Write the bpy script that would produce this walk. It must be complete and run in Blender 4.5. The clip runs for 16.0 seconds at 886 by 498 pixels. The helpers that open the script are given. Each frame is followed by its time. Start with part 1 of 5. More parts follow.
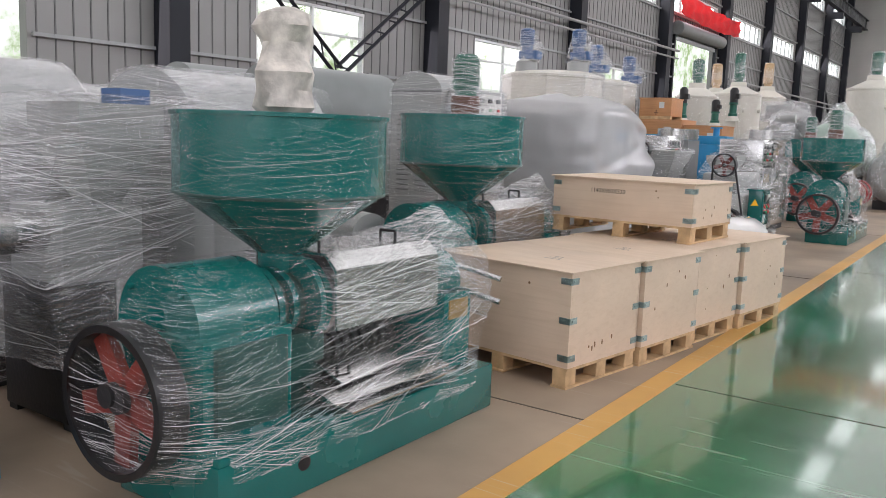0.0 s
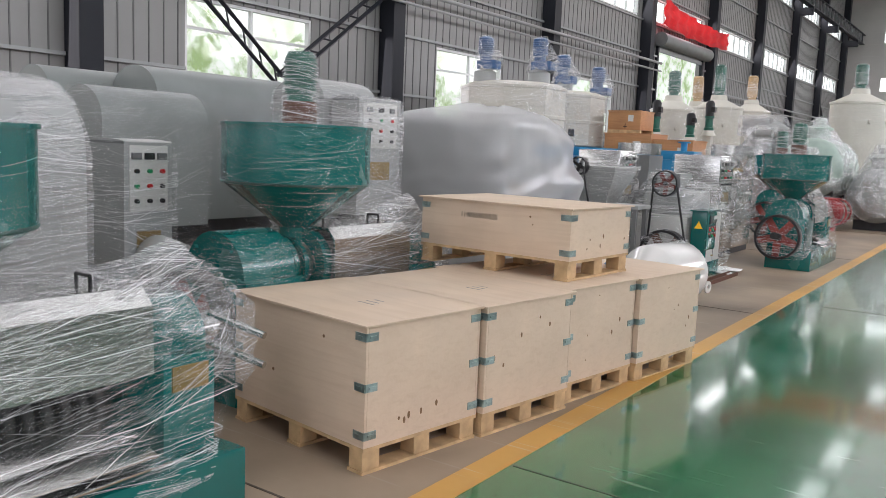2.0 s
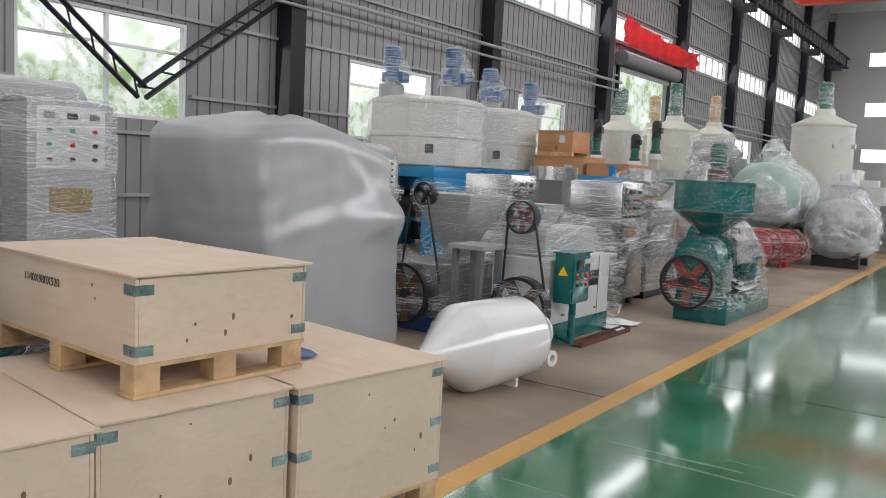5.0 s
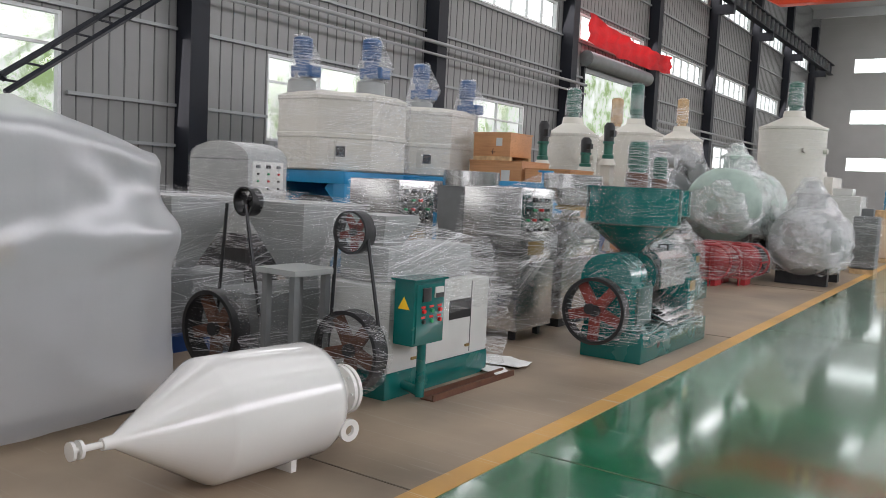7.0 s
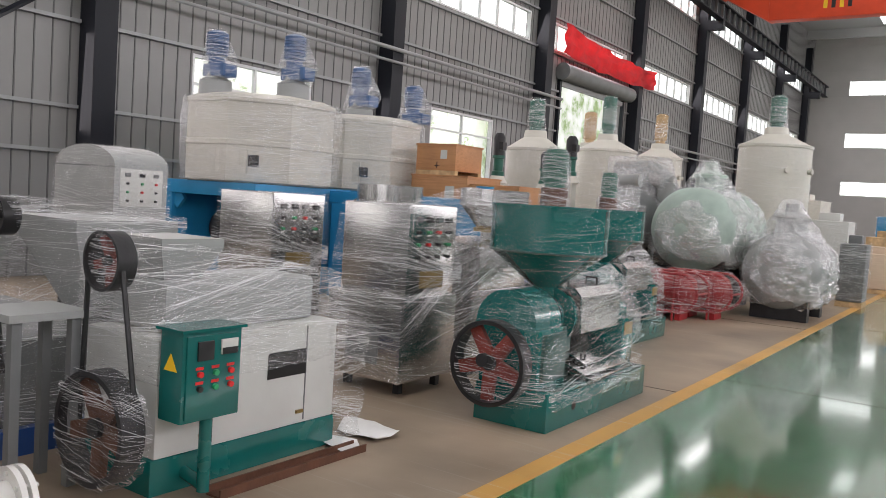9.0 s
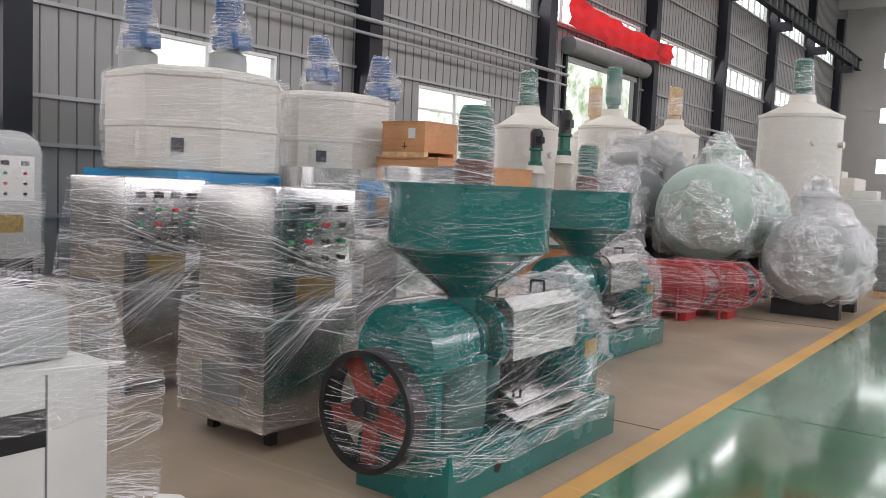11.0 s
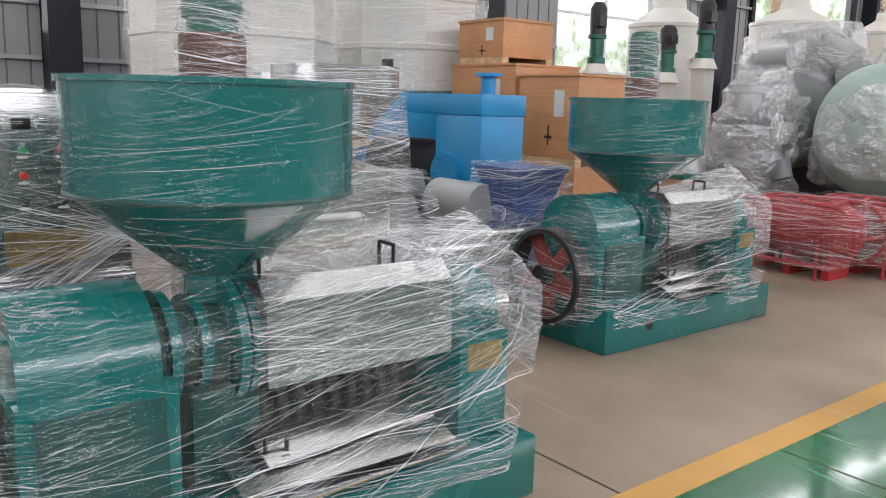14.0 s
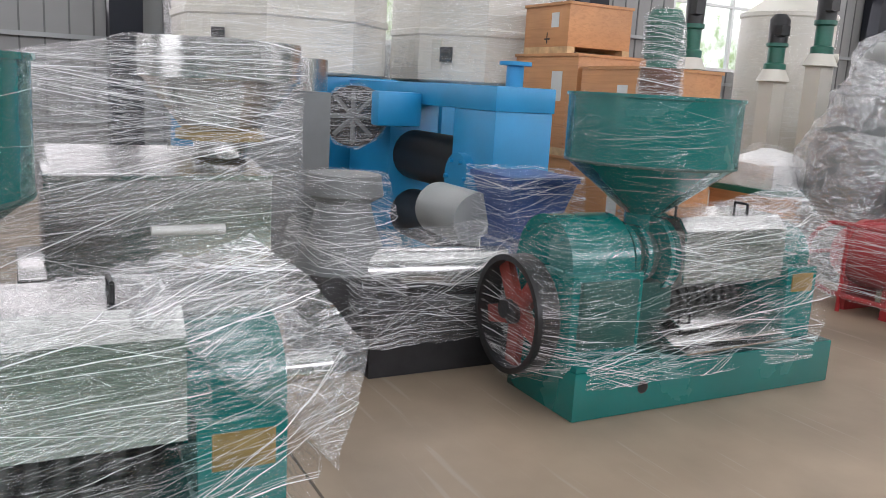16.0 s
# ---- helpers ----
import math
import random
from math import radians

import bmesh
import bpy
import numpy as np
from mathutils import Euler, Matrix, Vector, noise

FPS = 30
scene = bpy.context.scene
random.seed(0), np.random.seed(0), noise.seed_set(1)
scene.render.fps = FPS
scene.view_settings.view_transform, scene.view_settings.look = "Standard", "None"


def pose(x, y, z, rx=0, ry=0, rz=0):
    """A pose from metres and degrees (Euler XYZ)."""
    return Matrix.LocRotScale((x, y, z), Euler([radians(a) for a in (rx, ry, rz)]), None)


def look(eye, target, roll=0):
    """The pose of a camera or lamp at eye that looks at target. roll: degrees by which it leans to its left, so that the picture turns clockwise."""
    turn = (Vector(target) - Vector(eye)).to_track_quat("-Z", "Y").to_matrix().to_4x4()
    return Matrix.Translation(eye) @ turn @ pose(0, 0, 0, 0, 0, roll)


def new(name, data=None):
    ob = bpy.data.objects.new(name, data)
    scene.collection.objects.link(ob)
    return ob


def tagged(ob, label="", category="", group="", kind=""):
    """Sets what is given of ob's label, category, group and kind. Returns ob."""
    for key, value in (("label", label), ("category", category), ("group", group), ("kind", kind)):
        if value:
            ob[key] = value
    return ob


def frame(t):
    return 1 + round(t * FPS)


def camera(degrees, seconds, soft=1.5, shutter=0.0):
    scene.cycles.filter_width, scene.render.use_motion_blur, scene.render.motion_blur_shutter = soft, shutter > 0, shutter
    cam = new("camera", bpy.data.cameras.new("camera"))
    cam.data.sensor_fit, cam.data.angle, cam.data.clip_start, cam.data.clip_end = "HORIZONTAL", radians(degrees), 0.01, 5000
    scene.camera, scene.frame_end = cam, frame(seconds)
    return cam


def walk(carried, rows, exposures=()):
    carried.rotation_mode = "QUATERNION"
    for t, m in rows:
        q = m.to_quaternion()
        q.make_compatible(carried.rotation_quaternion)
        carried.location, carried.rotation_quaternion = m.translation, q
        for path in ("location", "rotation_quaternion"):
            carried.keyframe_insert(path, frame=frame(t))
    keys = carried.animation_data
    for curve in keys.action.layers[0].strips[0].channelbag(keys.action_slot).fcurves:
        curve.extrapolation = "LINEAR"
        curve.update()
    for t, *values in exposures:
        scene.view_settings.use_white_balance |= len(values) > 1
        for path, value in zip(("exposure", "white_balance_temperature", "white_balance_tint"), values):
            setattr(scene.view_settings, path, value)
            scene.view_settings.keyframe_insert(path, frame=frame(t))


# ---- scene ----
cam = camera(56.8, 16.0, soft=0.6)
METRES, EYE, TILT, LEAN, TURN = 15.5, 1.53, 0.0, 0.0, 35.0
ROWS = [
    (0.0, 0.0, 0.0, 0.0, 0.29, -8.03, -2.05),
    (0.5, 0.016, 0.0141, 0.0008, -0.33, -8.86, -1.47),
    (1.0, 0.037, 0.0275, 0.0031, -0.19, -8.89, -1.34),
    (1.5, 0.0556, 0.049, 0.0019, -0.3, -8.4, -1.69),
    (2.0, 0.0734, 0.0718, 0.0027, 0.58, -7.11, -2.36),
    (2.5, 0.0928, 0.0945, 0.0045, 3.3, -5.58, -3.07),
    (3.0, 0.1101, 0.1208, 0.0038, 2.5, -5.35, -3.14),
    (3.5, 0.1305, 0.1434, 0.0031, 0.61, -5.59, -2.75),
    (4.0, 0.1523, 0.1642, 0.0048, 0.41, -5.59, -2.71),
    (6.5, 0.2633, 0.3084, 0.0082, 0.37, -5.07, -2.93),
    (7.0, 0.2841, 0.3355, 0.0079, -0.05, -4.81, -2.82),
    (7.5, 0.3044, 0.3607, 0.0073, -0.14, -4.37, -3.03),
    (8.0, 0.3218, 0.3867, 0.008, 0.12, -3.82, -3.62),
    (8.5, 0.3362, 0.4159, 0.0093, -0.24, -3.63, -3.64),
    (9.0, 0.3539, 0.4461, 0.0095, -0.14, -3.52, -3.76),
    (9.5, 0.3681, 0.4777, 0.008, -0.13, -3.46, -3.73),
    (10.0, 0.382, 0.5083, 0.0078, -0.02, -3.66, -3.27),
    (12.5, 0.4639, 0.6503, 0.0089, 8.8, -6.41, -1.34),
    (13.0, 0.4844, 0.6734, 0.008, 12.21, -6.92, -1.37),
    (13.5, 0.5022, 0.697, 0.006, 14.4, -7.86, -1.83),
    (14.0, 0.5166, 0.7233, 0.0062, 16.95, -10.28, -1.59),
    (14.5, 0.5347, 0.7459, 0.0073, 24.79, -11.16, -0.39),
    (15.0, 0.545, 0.7682, 0.0057, 27.0, -11.34, -1.28),
    (15.5, 0.5506, 0.7912, 0.0067, 27.75, -11.45, -2.97),
    (16.0, 0.5623, 0.8151, 0.0073, 27.53, -11.04, -3.22),
]
walk(cam, [(t, pose(0, 0, EYE, TILT, LEAN, TURN) @ pose(METRES * x, METRES * y, METRES * z, 90 + pitch, roll, yaw)) for t, x, y, z, yaw, pitch, roll in ROWS],
     [(0.0, -0.2, 6600, 14), (1.5, -0.24, 6550, 13), (3.5, -0.38, 6500, 10), (7.0, -0.46, 6550, 11), (9.0, -0.4, 6800, 14), (12.5, -0.17, 6550, 13), (16.0, -0.02, 6500, 12)])

# ---- world and light ----
world = bpy.data.worlds.new("sky_world")
scene.world = world
world.use_nodes = True
_n = world.node_tree.nodes
_sky = _n.new("ShaderNodeTexSky")
_sky.sky_type, _sky.sun_disc = "NISHITA", False
_sky.sun_elevation, _sky.sun_rotation = radians(48), radians(60)
_n["Background"].inputs[1].default_value = 0.15
world.node_tree.links.new(_sky.outputs[0], _n["Background"].inputs[0])


def area_lamp(name, m, w, h, power, colour=(0.99, 0.955, 1.0)):
    d = bpy.data.lights.new(name, "AREA")
    d.shape, d.size, d.size_y, d.energy, d.color = "RECTANGLE", w, h, power, colour
    ob = new(name, d)
    ob.matrix_world = m
    return ob


sun = bpy.data.lights.new("sun", "SUN")
sun.energy, sun.angle, sun.color = 1.0, radians(12), (1, 0.96, 0.9)
new("sun", sun).matrix_world = look((30, -20, 40), (0, 0, 0))
# daylight entering the long strips of windows in both side walls
for z, h, p in ((7.25, 0.9, 900), (11.4, 1.1, 1300)):
    area_lamp("window_and_fill_light", look((-12.25, 30, z), (0, 30, z - 4)), 78, h, p)
area_lamp("window_and_fill_light", look((-12.25, 30, 3.2), (0, 30, 2.4)), 60, 1.6, 700)
area_lamp("window_and_fill_light", look((13.7, 30.5, 8.2), (-4, 30.5, 2.0)), 84, 4.2, 7400)
# added fill lamp at an unseen opening behind the camera
area_lamp("window_and_fill_light", look((-1, -11.6, 5), (-2, 10, 1)), 16, 5, 900)
area_lamp("skylight_light", look((-2, 30.5, 14.3), (-2, 30.5, 0)), 8, 84, 1900)


# ---- materials ----
def mat(name, col, rough=0.5, metal=0.0, var=0.15, scale=3.0, bump=0.1, bscale=40.0, coat=0.0, spec=0.5):
    m = bpy.data.materials.new(name)
    m.use_nodes = True
    nt = m.node_tree
    N, L = nt.nodes, nt.links
    p = N["Principled BSDF"]
    p.inputs["Metallic"].default_value = metal
    p.inputs["Coat Weight"].default_value = coat
    p.inputs["Specular IOR Level"].default_value = spec
    tc = N.new("ShaderNodeTexCoord")
    a = N.new("ShaderNodeTexNoise")
    a.inputs["Scale"].default_value, a.inputs["Detail"].default_value = scale, 6
    b = N.new("ShaderNodeTexNoise")
    b.inputs["Scale"].default_value, b.inputs["Detail"].default_value = bscale, 4
    L.new(tc.outputs["Object"], a.inputs["Vector"])
    L.new(tc.outputs["Object"], b.inputs["Vector"])
    r = N.new("ShaderNodeMix")
    r.data_type = "RGBA"
    r.inputs["A"].default_value = (*[c * (1 - var) for c in col], 1)
    r.inputs["B"].default_value = (*[min(1, c * (1 + var)) for c in col], 1)
    ramp = N.new("ShaderNodeMapRange")
    ramp.inputs["From Min"].default_value, ramp.inputs["From Max"].default_value = 0.3, 0.7
    L.new(a.outputs["Fac"], ramp.inputs["Value"])
    L.new(ramp.outputs["Result"], r.inputs["Factor"])
    L.new(r.outputs["Result"], p.inputs["Base Color"])
    rr = N.new("ShaderNodeMapRange")
    rr.inputs["To Min"].default_value, rr.inputs["To Max"].default_value = max(0.02, rough * 0.75), min(1, rough * 1.25)
    L.new(a.outputs["Fac"], rr.inputs["Value"])
    L.new(rr.outputs["Result"], p.inputs["Roughness"])
    bp = N.new("ShaderNodeBump")
    bp.inputs["Strength"].default_value, bp.inputs["Distance"].default_value = bump, 0.01
    L.new(b.outputs["Fac"], bp.inputs["Height"])
    L.new(bp.outputs["Normal"], p.inputs["Normal"])
    return m


def film_mat(name, base, streak, tint=(0.9, 0.91, 0.93), zs=26.0, tilt=0.25, bump=0.6, rough=0.12, gloss=0.5):
    """Stretch film: clear sheet, highlights along its creases painted as stretched, glossy white streaks."""
    m = bpy.data.materials.new(name)
    m.use_nodes = True
    nt = m.node_tree
    N, L = nt.nodes, nt.links
    N.remove(N["Principled BSDF"])
    out = N["Material Output"]
    tc = N.new("ShaderNodeTexCoord")
    total = None
    for k, (tl, sc, wd) in enumerate(((tilt, zs, 0.016), (-tilt * 1.1, zs * 0.7, 0.008), (tilt * 0.45, zs * 1.6, 0.02), (-tilt * 0.35, zs * 2.3, 0.026))):
        mp = N.new("ShaderNodeMapping")
        mp.vector_type = "TEXTURE"
        mp.inputs["Rotation"].default_value = (tl, tl * 0.8, 0.4 * k)
        mp.inputs["Scale"].default_value = (1 / 0.9, 1 / 0.9, 1 / sc)
        mp.inputs["Location"].default_value = (k * 3.1, k * 1.7, k)
        L.new(tc.outputs["Object"], mp.inputs["Vector"])
        nz = N.new("ShaderNodeTexNoise")
        nz.inputs["Scale"].default_value, nz.inputs["Detail"].default_value = 1.6, 1.5
        nz.inputs["Distortion"].default_value = 0.3
        L.new(mp.outputs[0], nz.inputs["Vector"])
        off = N.new("ShaderNodeMath")
        off.operation = "SUBTRACT"
        off.inputs[1].default_value = 0.5
        L.new(nz.outputs["Fac"], off.inputs[0])
        ab = N.new("ShaderNodeMath")
        ab.operation = "ABSOLUTE"
        L.new(off.outputs[0], ab.inputs[0])
        rg = N.new("ShaderNodeMapRange")
        rg.interpolation_type = "SMOOTHSTEP"
        rg.inputs["From Min"].default_value, rg.inputs["From Max"].default_value = wd, 0.004
        L.new(ab.outputs[0], rg.inputs["Value"])
        if total is None:
            total = rg.outputs["Result"]
            first = nz
        else:
            mx = N.new("ShaderNodeMath")
            mx.operation = "MAXIMUM"
            L.new(total, mx.inputs[0])
            L.new(rg.outputs["Result"], mx.inputs[1])
            total = mx.outputs[0]
    big = N.new("ShaderNodeTexNoise")
    big.inputs["Scale"].default_value, big.inputs["Detail"].default_value = 3.0, 3
    L.new(tc.outputs["Object"], big.inputs["Vector"])
    brg = N.new("ShaderNodeMapRange")
    brg.inputs["From Min"].default_value, brg.inputs["From Max"].default_value = 0.36, 0.62
    L.new(big.outputs["Fac"], brg.inputs["Value"])
    mul = N.new("ShaderNodeMath")
    mul.operation = "MULTIPLY"
    L.new(total, mul.inputs[0])
    L.new(brg.outputs["Result"], mul.inputs[1])
    fac = N.new("ShaderNodeMath")
    fac.operation, fac.use_clamp = "MULTIPLY_ADD", True
    fac.inputs[1].default_value, fac.inputs[2].default_value = streak, base
    L.new(mul.outputs[0], fac.inputs[0])
    cr = N.new("ShaderNodeTexNoise")
    cr.inputs["Scale"].default_value, cr.inputs["Detail"].default_value, cr.inputs["Distortion"].default_value = 9.0, 5, 1.5
    L.new(tc.outputs["Object"], cr.inputs["Vector"])
    add = N.new("ShaderNodeMath")
    add.operation = "ADD"
    L.new(cr.outputs["Fac"], add.inputs[0])
    L.new(first.outputs["Fac"], add.inputs[1])
    bp = N.new("ShaderNodeBump")
    bp.inputs["Strength"].default_value, bp.inputs["Distance"].default_value = bump, 0.05
    L.new(add.outputs[0], bp.inputs["Height"])
    gl = N.new("ShaderNodeBsdfGlossy")
    gl.inputs["Roughness"].default_value = rough
    gl.inputs["Color"].default_value = (1, 1, 1, 1)
    df = N.new("ShaderNodeBsdfDiffuse")
    df.inputs["Color"].default_value = (*tint, 1)
    for s in (gl, df):
        L.new(bp.outputs["Normal"], s.inputs["Normal"])
    m1 = N.new("ShaderNodeMixShader")
    m1.inputs[0].default_value = gloss
    L.new(df.outputs[0], m1.inputs[1])
    L.new(gl.outputs[0], m1.inputs[2])
    tr = N.new("ShaderNodeBsdfTransparent")
    m2 = N.new("ShaderNodeMixShader")
    L.new(fac.outputs[0], m2.inputs[0])
    L.new(tr.outputs[0], m2.inputs[1])
    L.new(m1.outputs[0], m2.inputs[2])
    L.new(m2.outputs[0], out.inputs["Surface"])
    return m


def floor_mat(name, col, rough, var, scratch, coat=0.0):
    """Worn floor: broad stains, fine grain, pale scratches."""
    m = mat(name, col, rough, 0, var, 0.7, 0.05, 25)
    nt = m.node_tree
    N, L = nt.nodes, nt.links
    p = N["Principled BSDF"]
    p.inputs["Coat Weight"].default_value = coat
    p.inputs["Coat Roughness"].default_value = 0.07
    src = p.inputs["Base Color"].links[0].from_socket
    tc = N.new("ShaderNodeTexCoord")
    acc = None
    for k in range(3):
        mp = N.new("ShaderNodeMapping")
        mp.inputs["Rotation"].default_value = (0, 0, 0.5 + k * 1.1)
        mp.inputs["Scale"].default_value = (0.9, 22, 1)
        mp.inputs["Location"].default_value = (k * 7.3, k * 2.2, 0)
        L.new(tc.outputs["Object"], mp.inputs["Vector"])
        nz = N.new("ShaderNodeTexNoise")
        nz.inputs["Scale"].default_value, nz.inputs["Detail"].default_value, nz.inputs["Distortion"].default_value = 0.7, 2, 1.2
        L.new(mp.outputs[0], nz.inputs["Vector"])
        rg = N.new("ShaderNodeMapRange")
        rg.inputs["From Min"].default_value, rg.inputs["From Max"].default_value = 0.675, 0.74
        L.new(nz.outputs["Fac"], rg.inputs["Value"])
        if acc is None:
            acc = rg.outputs[0]
        else:
            mx = N.new("ShaderNodeMath")
            mx.operation = "MAXIMUM"
            L.new(acc, mx.inputs[0])
            L.new(rg.outputs[0], mx.inputs[1])
            acc = mx.outputs[0]
    sc = N.new("ShaderNodeMath")
    sc.operation = "MULTIPLY"
    sc.inputs[1].default_value = scratch
    L.new(acc, sc.inputs[0])
    mix = N.new("ShaderNodeMix")
    mix.data_type = "RGBA"
    mix.inputs["B"].default_value = (0.55, 0.55, 0.5, 1)
    L.new(sc.outputs[0], mix.inputs["Factor"])
    L.new(src, mix.inputs["A"])
    L.new(mix.outputs["Result"], p.inputs["Base Color"])
    return m


M_TEAL = mat("teal_paint", (0.002, 0.125, 0.113), 0.26, 0, 0.12, 2, 0.06, 30, 0.4)
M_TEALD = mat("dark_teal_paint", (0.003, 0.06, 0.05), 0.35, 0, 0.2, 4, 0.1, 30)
M_RED = mat("red_paint", (0.21, 0.026, 0.016), 0.45, 0, 0.35, 6, 0.2, 50)
M_BRICKRED = mat("crimson_paint", (0.36, 0.025, 0.03), 0.4, 0, 0.2, 3)
M_BLACK = mat("black_rubber", (0.012, 0.012, 0.013), 0.4, 0, 0.3, 8)
M_DARK = mat("dark_iron", (0.03, 0.03, 0.032), 0.5, 0.3, 0.3, 6, 0.2)
M_STEEL = mat("stainless_steel", (0.55, 0.55, 0.54), 0.24, 1.0, 0.08, 3, 0.03, 90)
M_GREY = mat("grey_paint", (0.33, 0.345, 0.335), 0.4, 0, 0.08, 2, 0.05)
M_GREYM = mat("mid_grey_paint", (0.2, 0.22, 0.215), 0.45, 0, 0.1, 2, 0.05)
M_GREYD = mat("iron_grey_paint", (0.16, 0.17, 0.17), 0.45, 0, 0.15, 3, 0.1)
M_CREAM = mat("cream_paint", (0.62, 0.60, 0.53), 0.42, 0, 0.08, 1.5, 0.05)
M_WHITE = mat("white_gloss_paint", (0.74, 0.73, 0.70), 0.16, 0, 0.03, 2, 0.03, 20, 0.6)
M_OFFW = mat("offwhite_paint", (0.60, 0.61, 0.58), 0.35, 0, 0.05, 3, 0.04)
M_BLUE = mat("sky_blue_paint", (0.012, 0.235, 0.47), 0.4, 0, 0.12, 2, 0.08)
M_NAVY = mat("navy_blue_paint", (0.02, 0.07, 0.24), 0.35, 0, 0.2, 3)
M_MOTORB = mat("motor_blue_paint", (0.05, 0.12, 0.27), 0.4, 0, 0.2, 5)
M_PLY = mat("birch_plywood", (0.67, 0.53, 0.4), 0.6, 0, 0.08, 2.2, 0.08, 60, 0, 0.3)


def add_grain(m, strength, dark):
    """Long fine wood grain and broad veneer bands over a material's colour."""
    N, L = m.node_tree.nodes, m.node_tree.links
    p = N["Principled BSDF"]
    src = p.inputs["Base Color"].links[0].from_socket
    tc, mp, nz, rg, mix = (N.new(k) for k in ("ShaderNodeTexCoord", "ShaderNodeMapping", "ShaderNodeTexNoise", "ShaderNodeMapRange", "ShaderNodeMix"))
    mp.inputs["Scale"].default_value = (1.2, 9, 22)
    nz.inputs["Scale"].default_value, nz.inputs["Detail"].default_value, nz.inputs["Distortion"].default_value = 1.6, 7, 0.8
    rg.inputs["From Min"].default_value, rg.inputs["From Max"].default_value, rg.inputs["To Max"].default_value = 0.45, 0.75, strength
    mix.data_type = "RGBA"
    mix.inputs["B"].default_value = (*dark, 1)
    L.new(tc.outputs["Object"], mp.inputs["Vector"])
    L.new(mp.outputs[0], nz.inputs["Vector"])
    L.new(nz.outputs["Fac"], rg.inputs["Value"])
    L.new(rg.outputs[0], mix.inputs["Factor"])
    L.new(src, mix.inputs["A"])
    L.new(mix.outputs["Result"], p.inputs["Base Color"])
    return m


add_grain(M_PLY, 0.22, (0.48, 0.33, 0.2))
M_PLYO = mat("orange_plywood", (0.52, 0.255, 0.11), 0.5, 0, 0.15, 2, 0.1, 60)
add_grain(M_PLYO, 0.4, (0.3, 0.12, 0.05))
M_PINE = mat("pine_block", (0.55, 0.38, 0.21), 0.7, 0, 0.25, 9, 0.2, 70, 0, 0.2)
M_KNOT = mat("wood_knot", (0.2, 0.11, 0.05), 0.6)
M_GALV = mat("galvanised_clip", (0.30, 0.38, 0.37), 0.35, 0.8, 0.3, 20)
M_INK = mat("ink", (0.03, 0.025, 0.02), 0.7)
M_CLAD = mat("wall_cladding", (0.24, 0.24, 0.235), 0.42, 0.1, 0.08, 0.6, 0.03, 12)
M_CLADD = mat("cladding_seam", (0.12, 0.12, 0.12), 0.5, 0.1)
# paler copy of the cladding: brightness the end wall lacks, put into its colour
M_CLADN_LIT = mat("end_wall_cladding_lit", (0.46, 0.46, 0.445), 0.5, 0.0, 0.06, 0.6, 0.03, 12)
M_COL = mat("column_paint", (0.009, 0.011, 0.017), 0.55, 0, 0.2, 1, spec=0.35)
M_PURLIN = mat("purlin_steel", (0.30, 0.31, 0.31), 0.45, 0.3, 0.1, 2)
M_FRAME = mat("window_frame_white", (0.75, 0.76, 0.76), 0.4, 0, 0.04)
M_BANNER = mat("red_cloth", (0.6, 0.04, 0.05), 0.7, 0, 0.12, 4, 0.3, 15)
M_CRANE = mat("crane_red", (0.72, 0.07, 0.02), 0.45, 0, 0.08, 2)
M_YELLOWP = mat("yellow_sign", (0.85, 0.55, 0.02), 0.5)
M_GOLD = mat("brass_plate", (0.30, 0.21, 0.075), 0.4, 0.6, 0.2, 20)
M_BROWN = mat("brown_rust_steel", (0.12, 0.05, 0.028), 0.6, 0.2, 0.3, 8, 0.3)
M_GREENM = mat("motor_green", (0.01, 0.11, 0.075), 0.35, 0, 0.2, 5)
M_FOAM = mat("white_foam", (0.60, 0.56, 0.50), 0.4, 0, 0.3, 12, 0.5, 30)
M_PLASTIC = mat("white_plastic_bag", (0.8, 0.8, 0.78), 0.35, 0, 0.05, 5, 0.4, 15)
M_REDB = mat("red_button", (0.6, 0.02, 0.02), 0.3)
M_GRNB = mat("green_button", (0.02, 0.3, 0.12), 0.3)
M_FLOORC = floor_mat("bare_concrete", (0.29, 0.224, 0.162), 0.5, 0.4, 0.12)
M_FLOORG = floor_mat("green_epoxy", (0.016, 0.15, 0.06), 0.16, 0.35, 0.25, 1.0)
M_LINE = floor_mat("yellow_line_paint", (0.56, 0.31, 0.08), 0.45, 0.25, 0.4)
M_JOINT = mat("floor_joint", (0.10, 0.08, 0.06), 0.8)
M_ROOF = mat("roof_sheet", (0.42, 0.43, 0.43), 0.5, 0, 0.06, 0.6)
M_FILM = film_mat("stretch_film", 0.012, 0.30, zs=44, tilt=0.14, bump=0.8, rough=0.1, gloss=0.7)
M_FILMH = film_mat("stretch_film_thin", 0.008, 0.16, zs=48, tilt=0.4, gloss=0.75)
M_FILMD = film_mat("stretch_film_dense", 0.06, 0.42, zs=36, tilt=0.16, bump=0.9, gloss=0.6)
M_FILMW = film_mat("stretch_film_layered", 0.13, 0.55, zs=30, tilt=0.12, bump=1.0, gloss=0.55)
M_FILMT = film_mat("loose_film", 0.25, 0.55, zs=12, tilt=0.9, bump=1.0, gloss=0.6)
# opaque white that stands in for window reflections along the film's creases
M_GLINT = mat("film_glint_white", (0.88, 0.89, 0.9), 0.18, 0, 0.05, 5, 0.2)
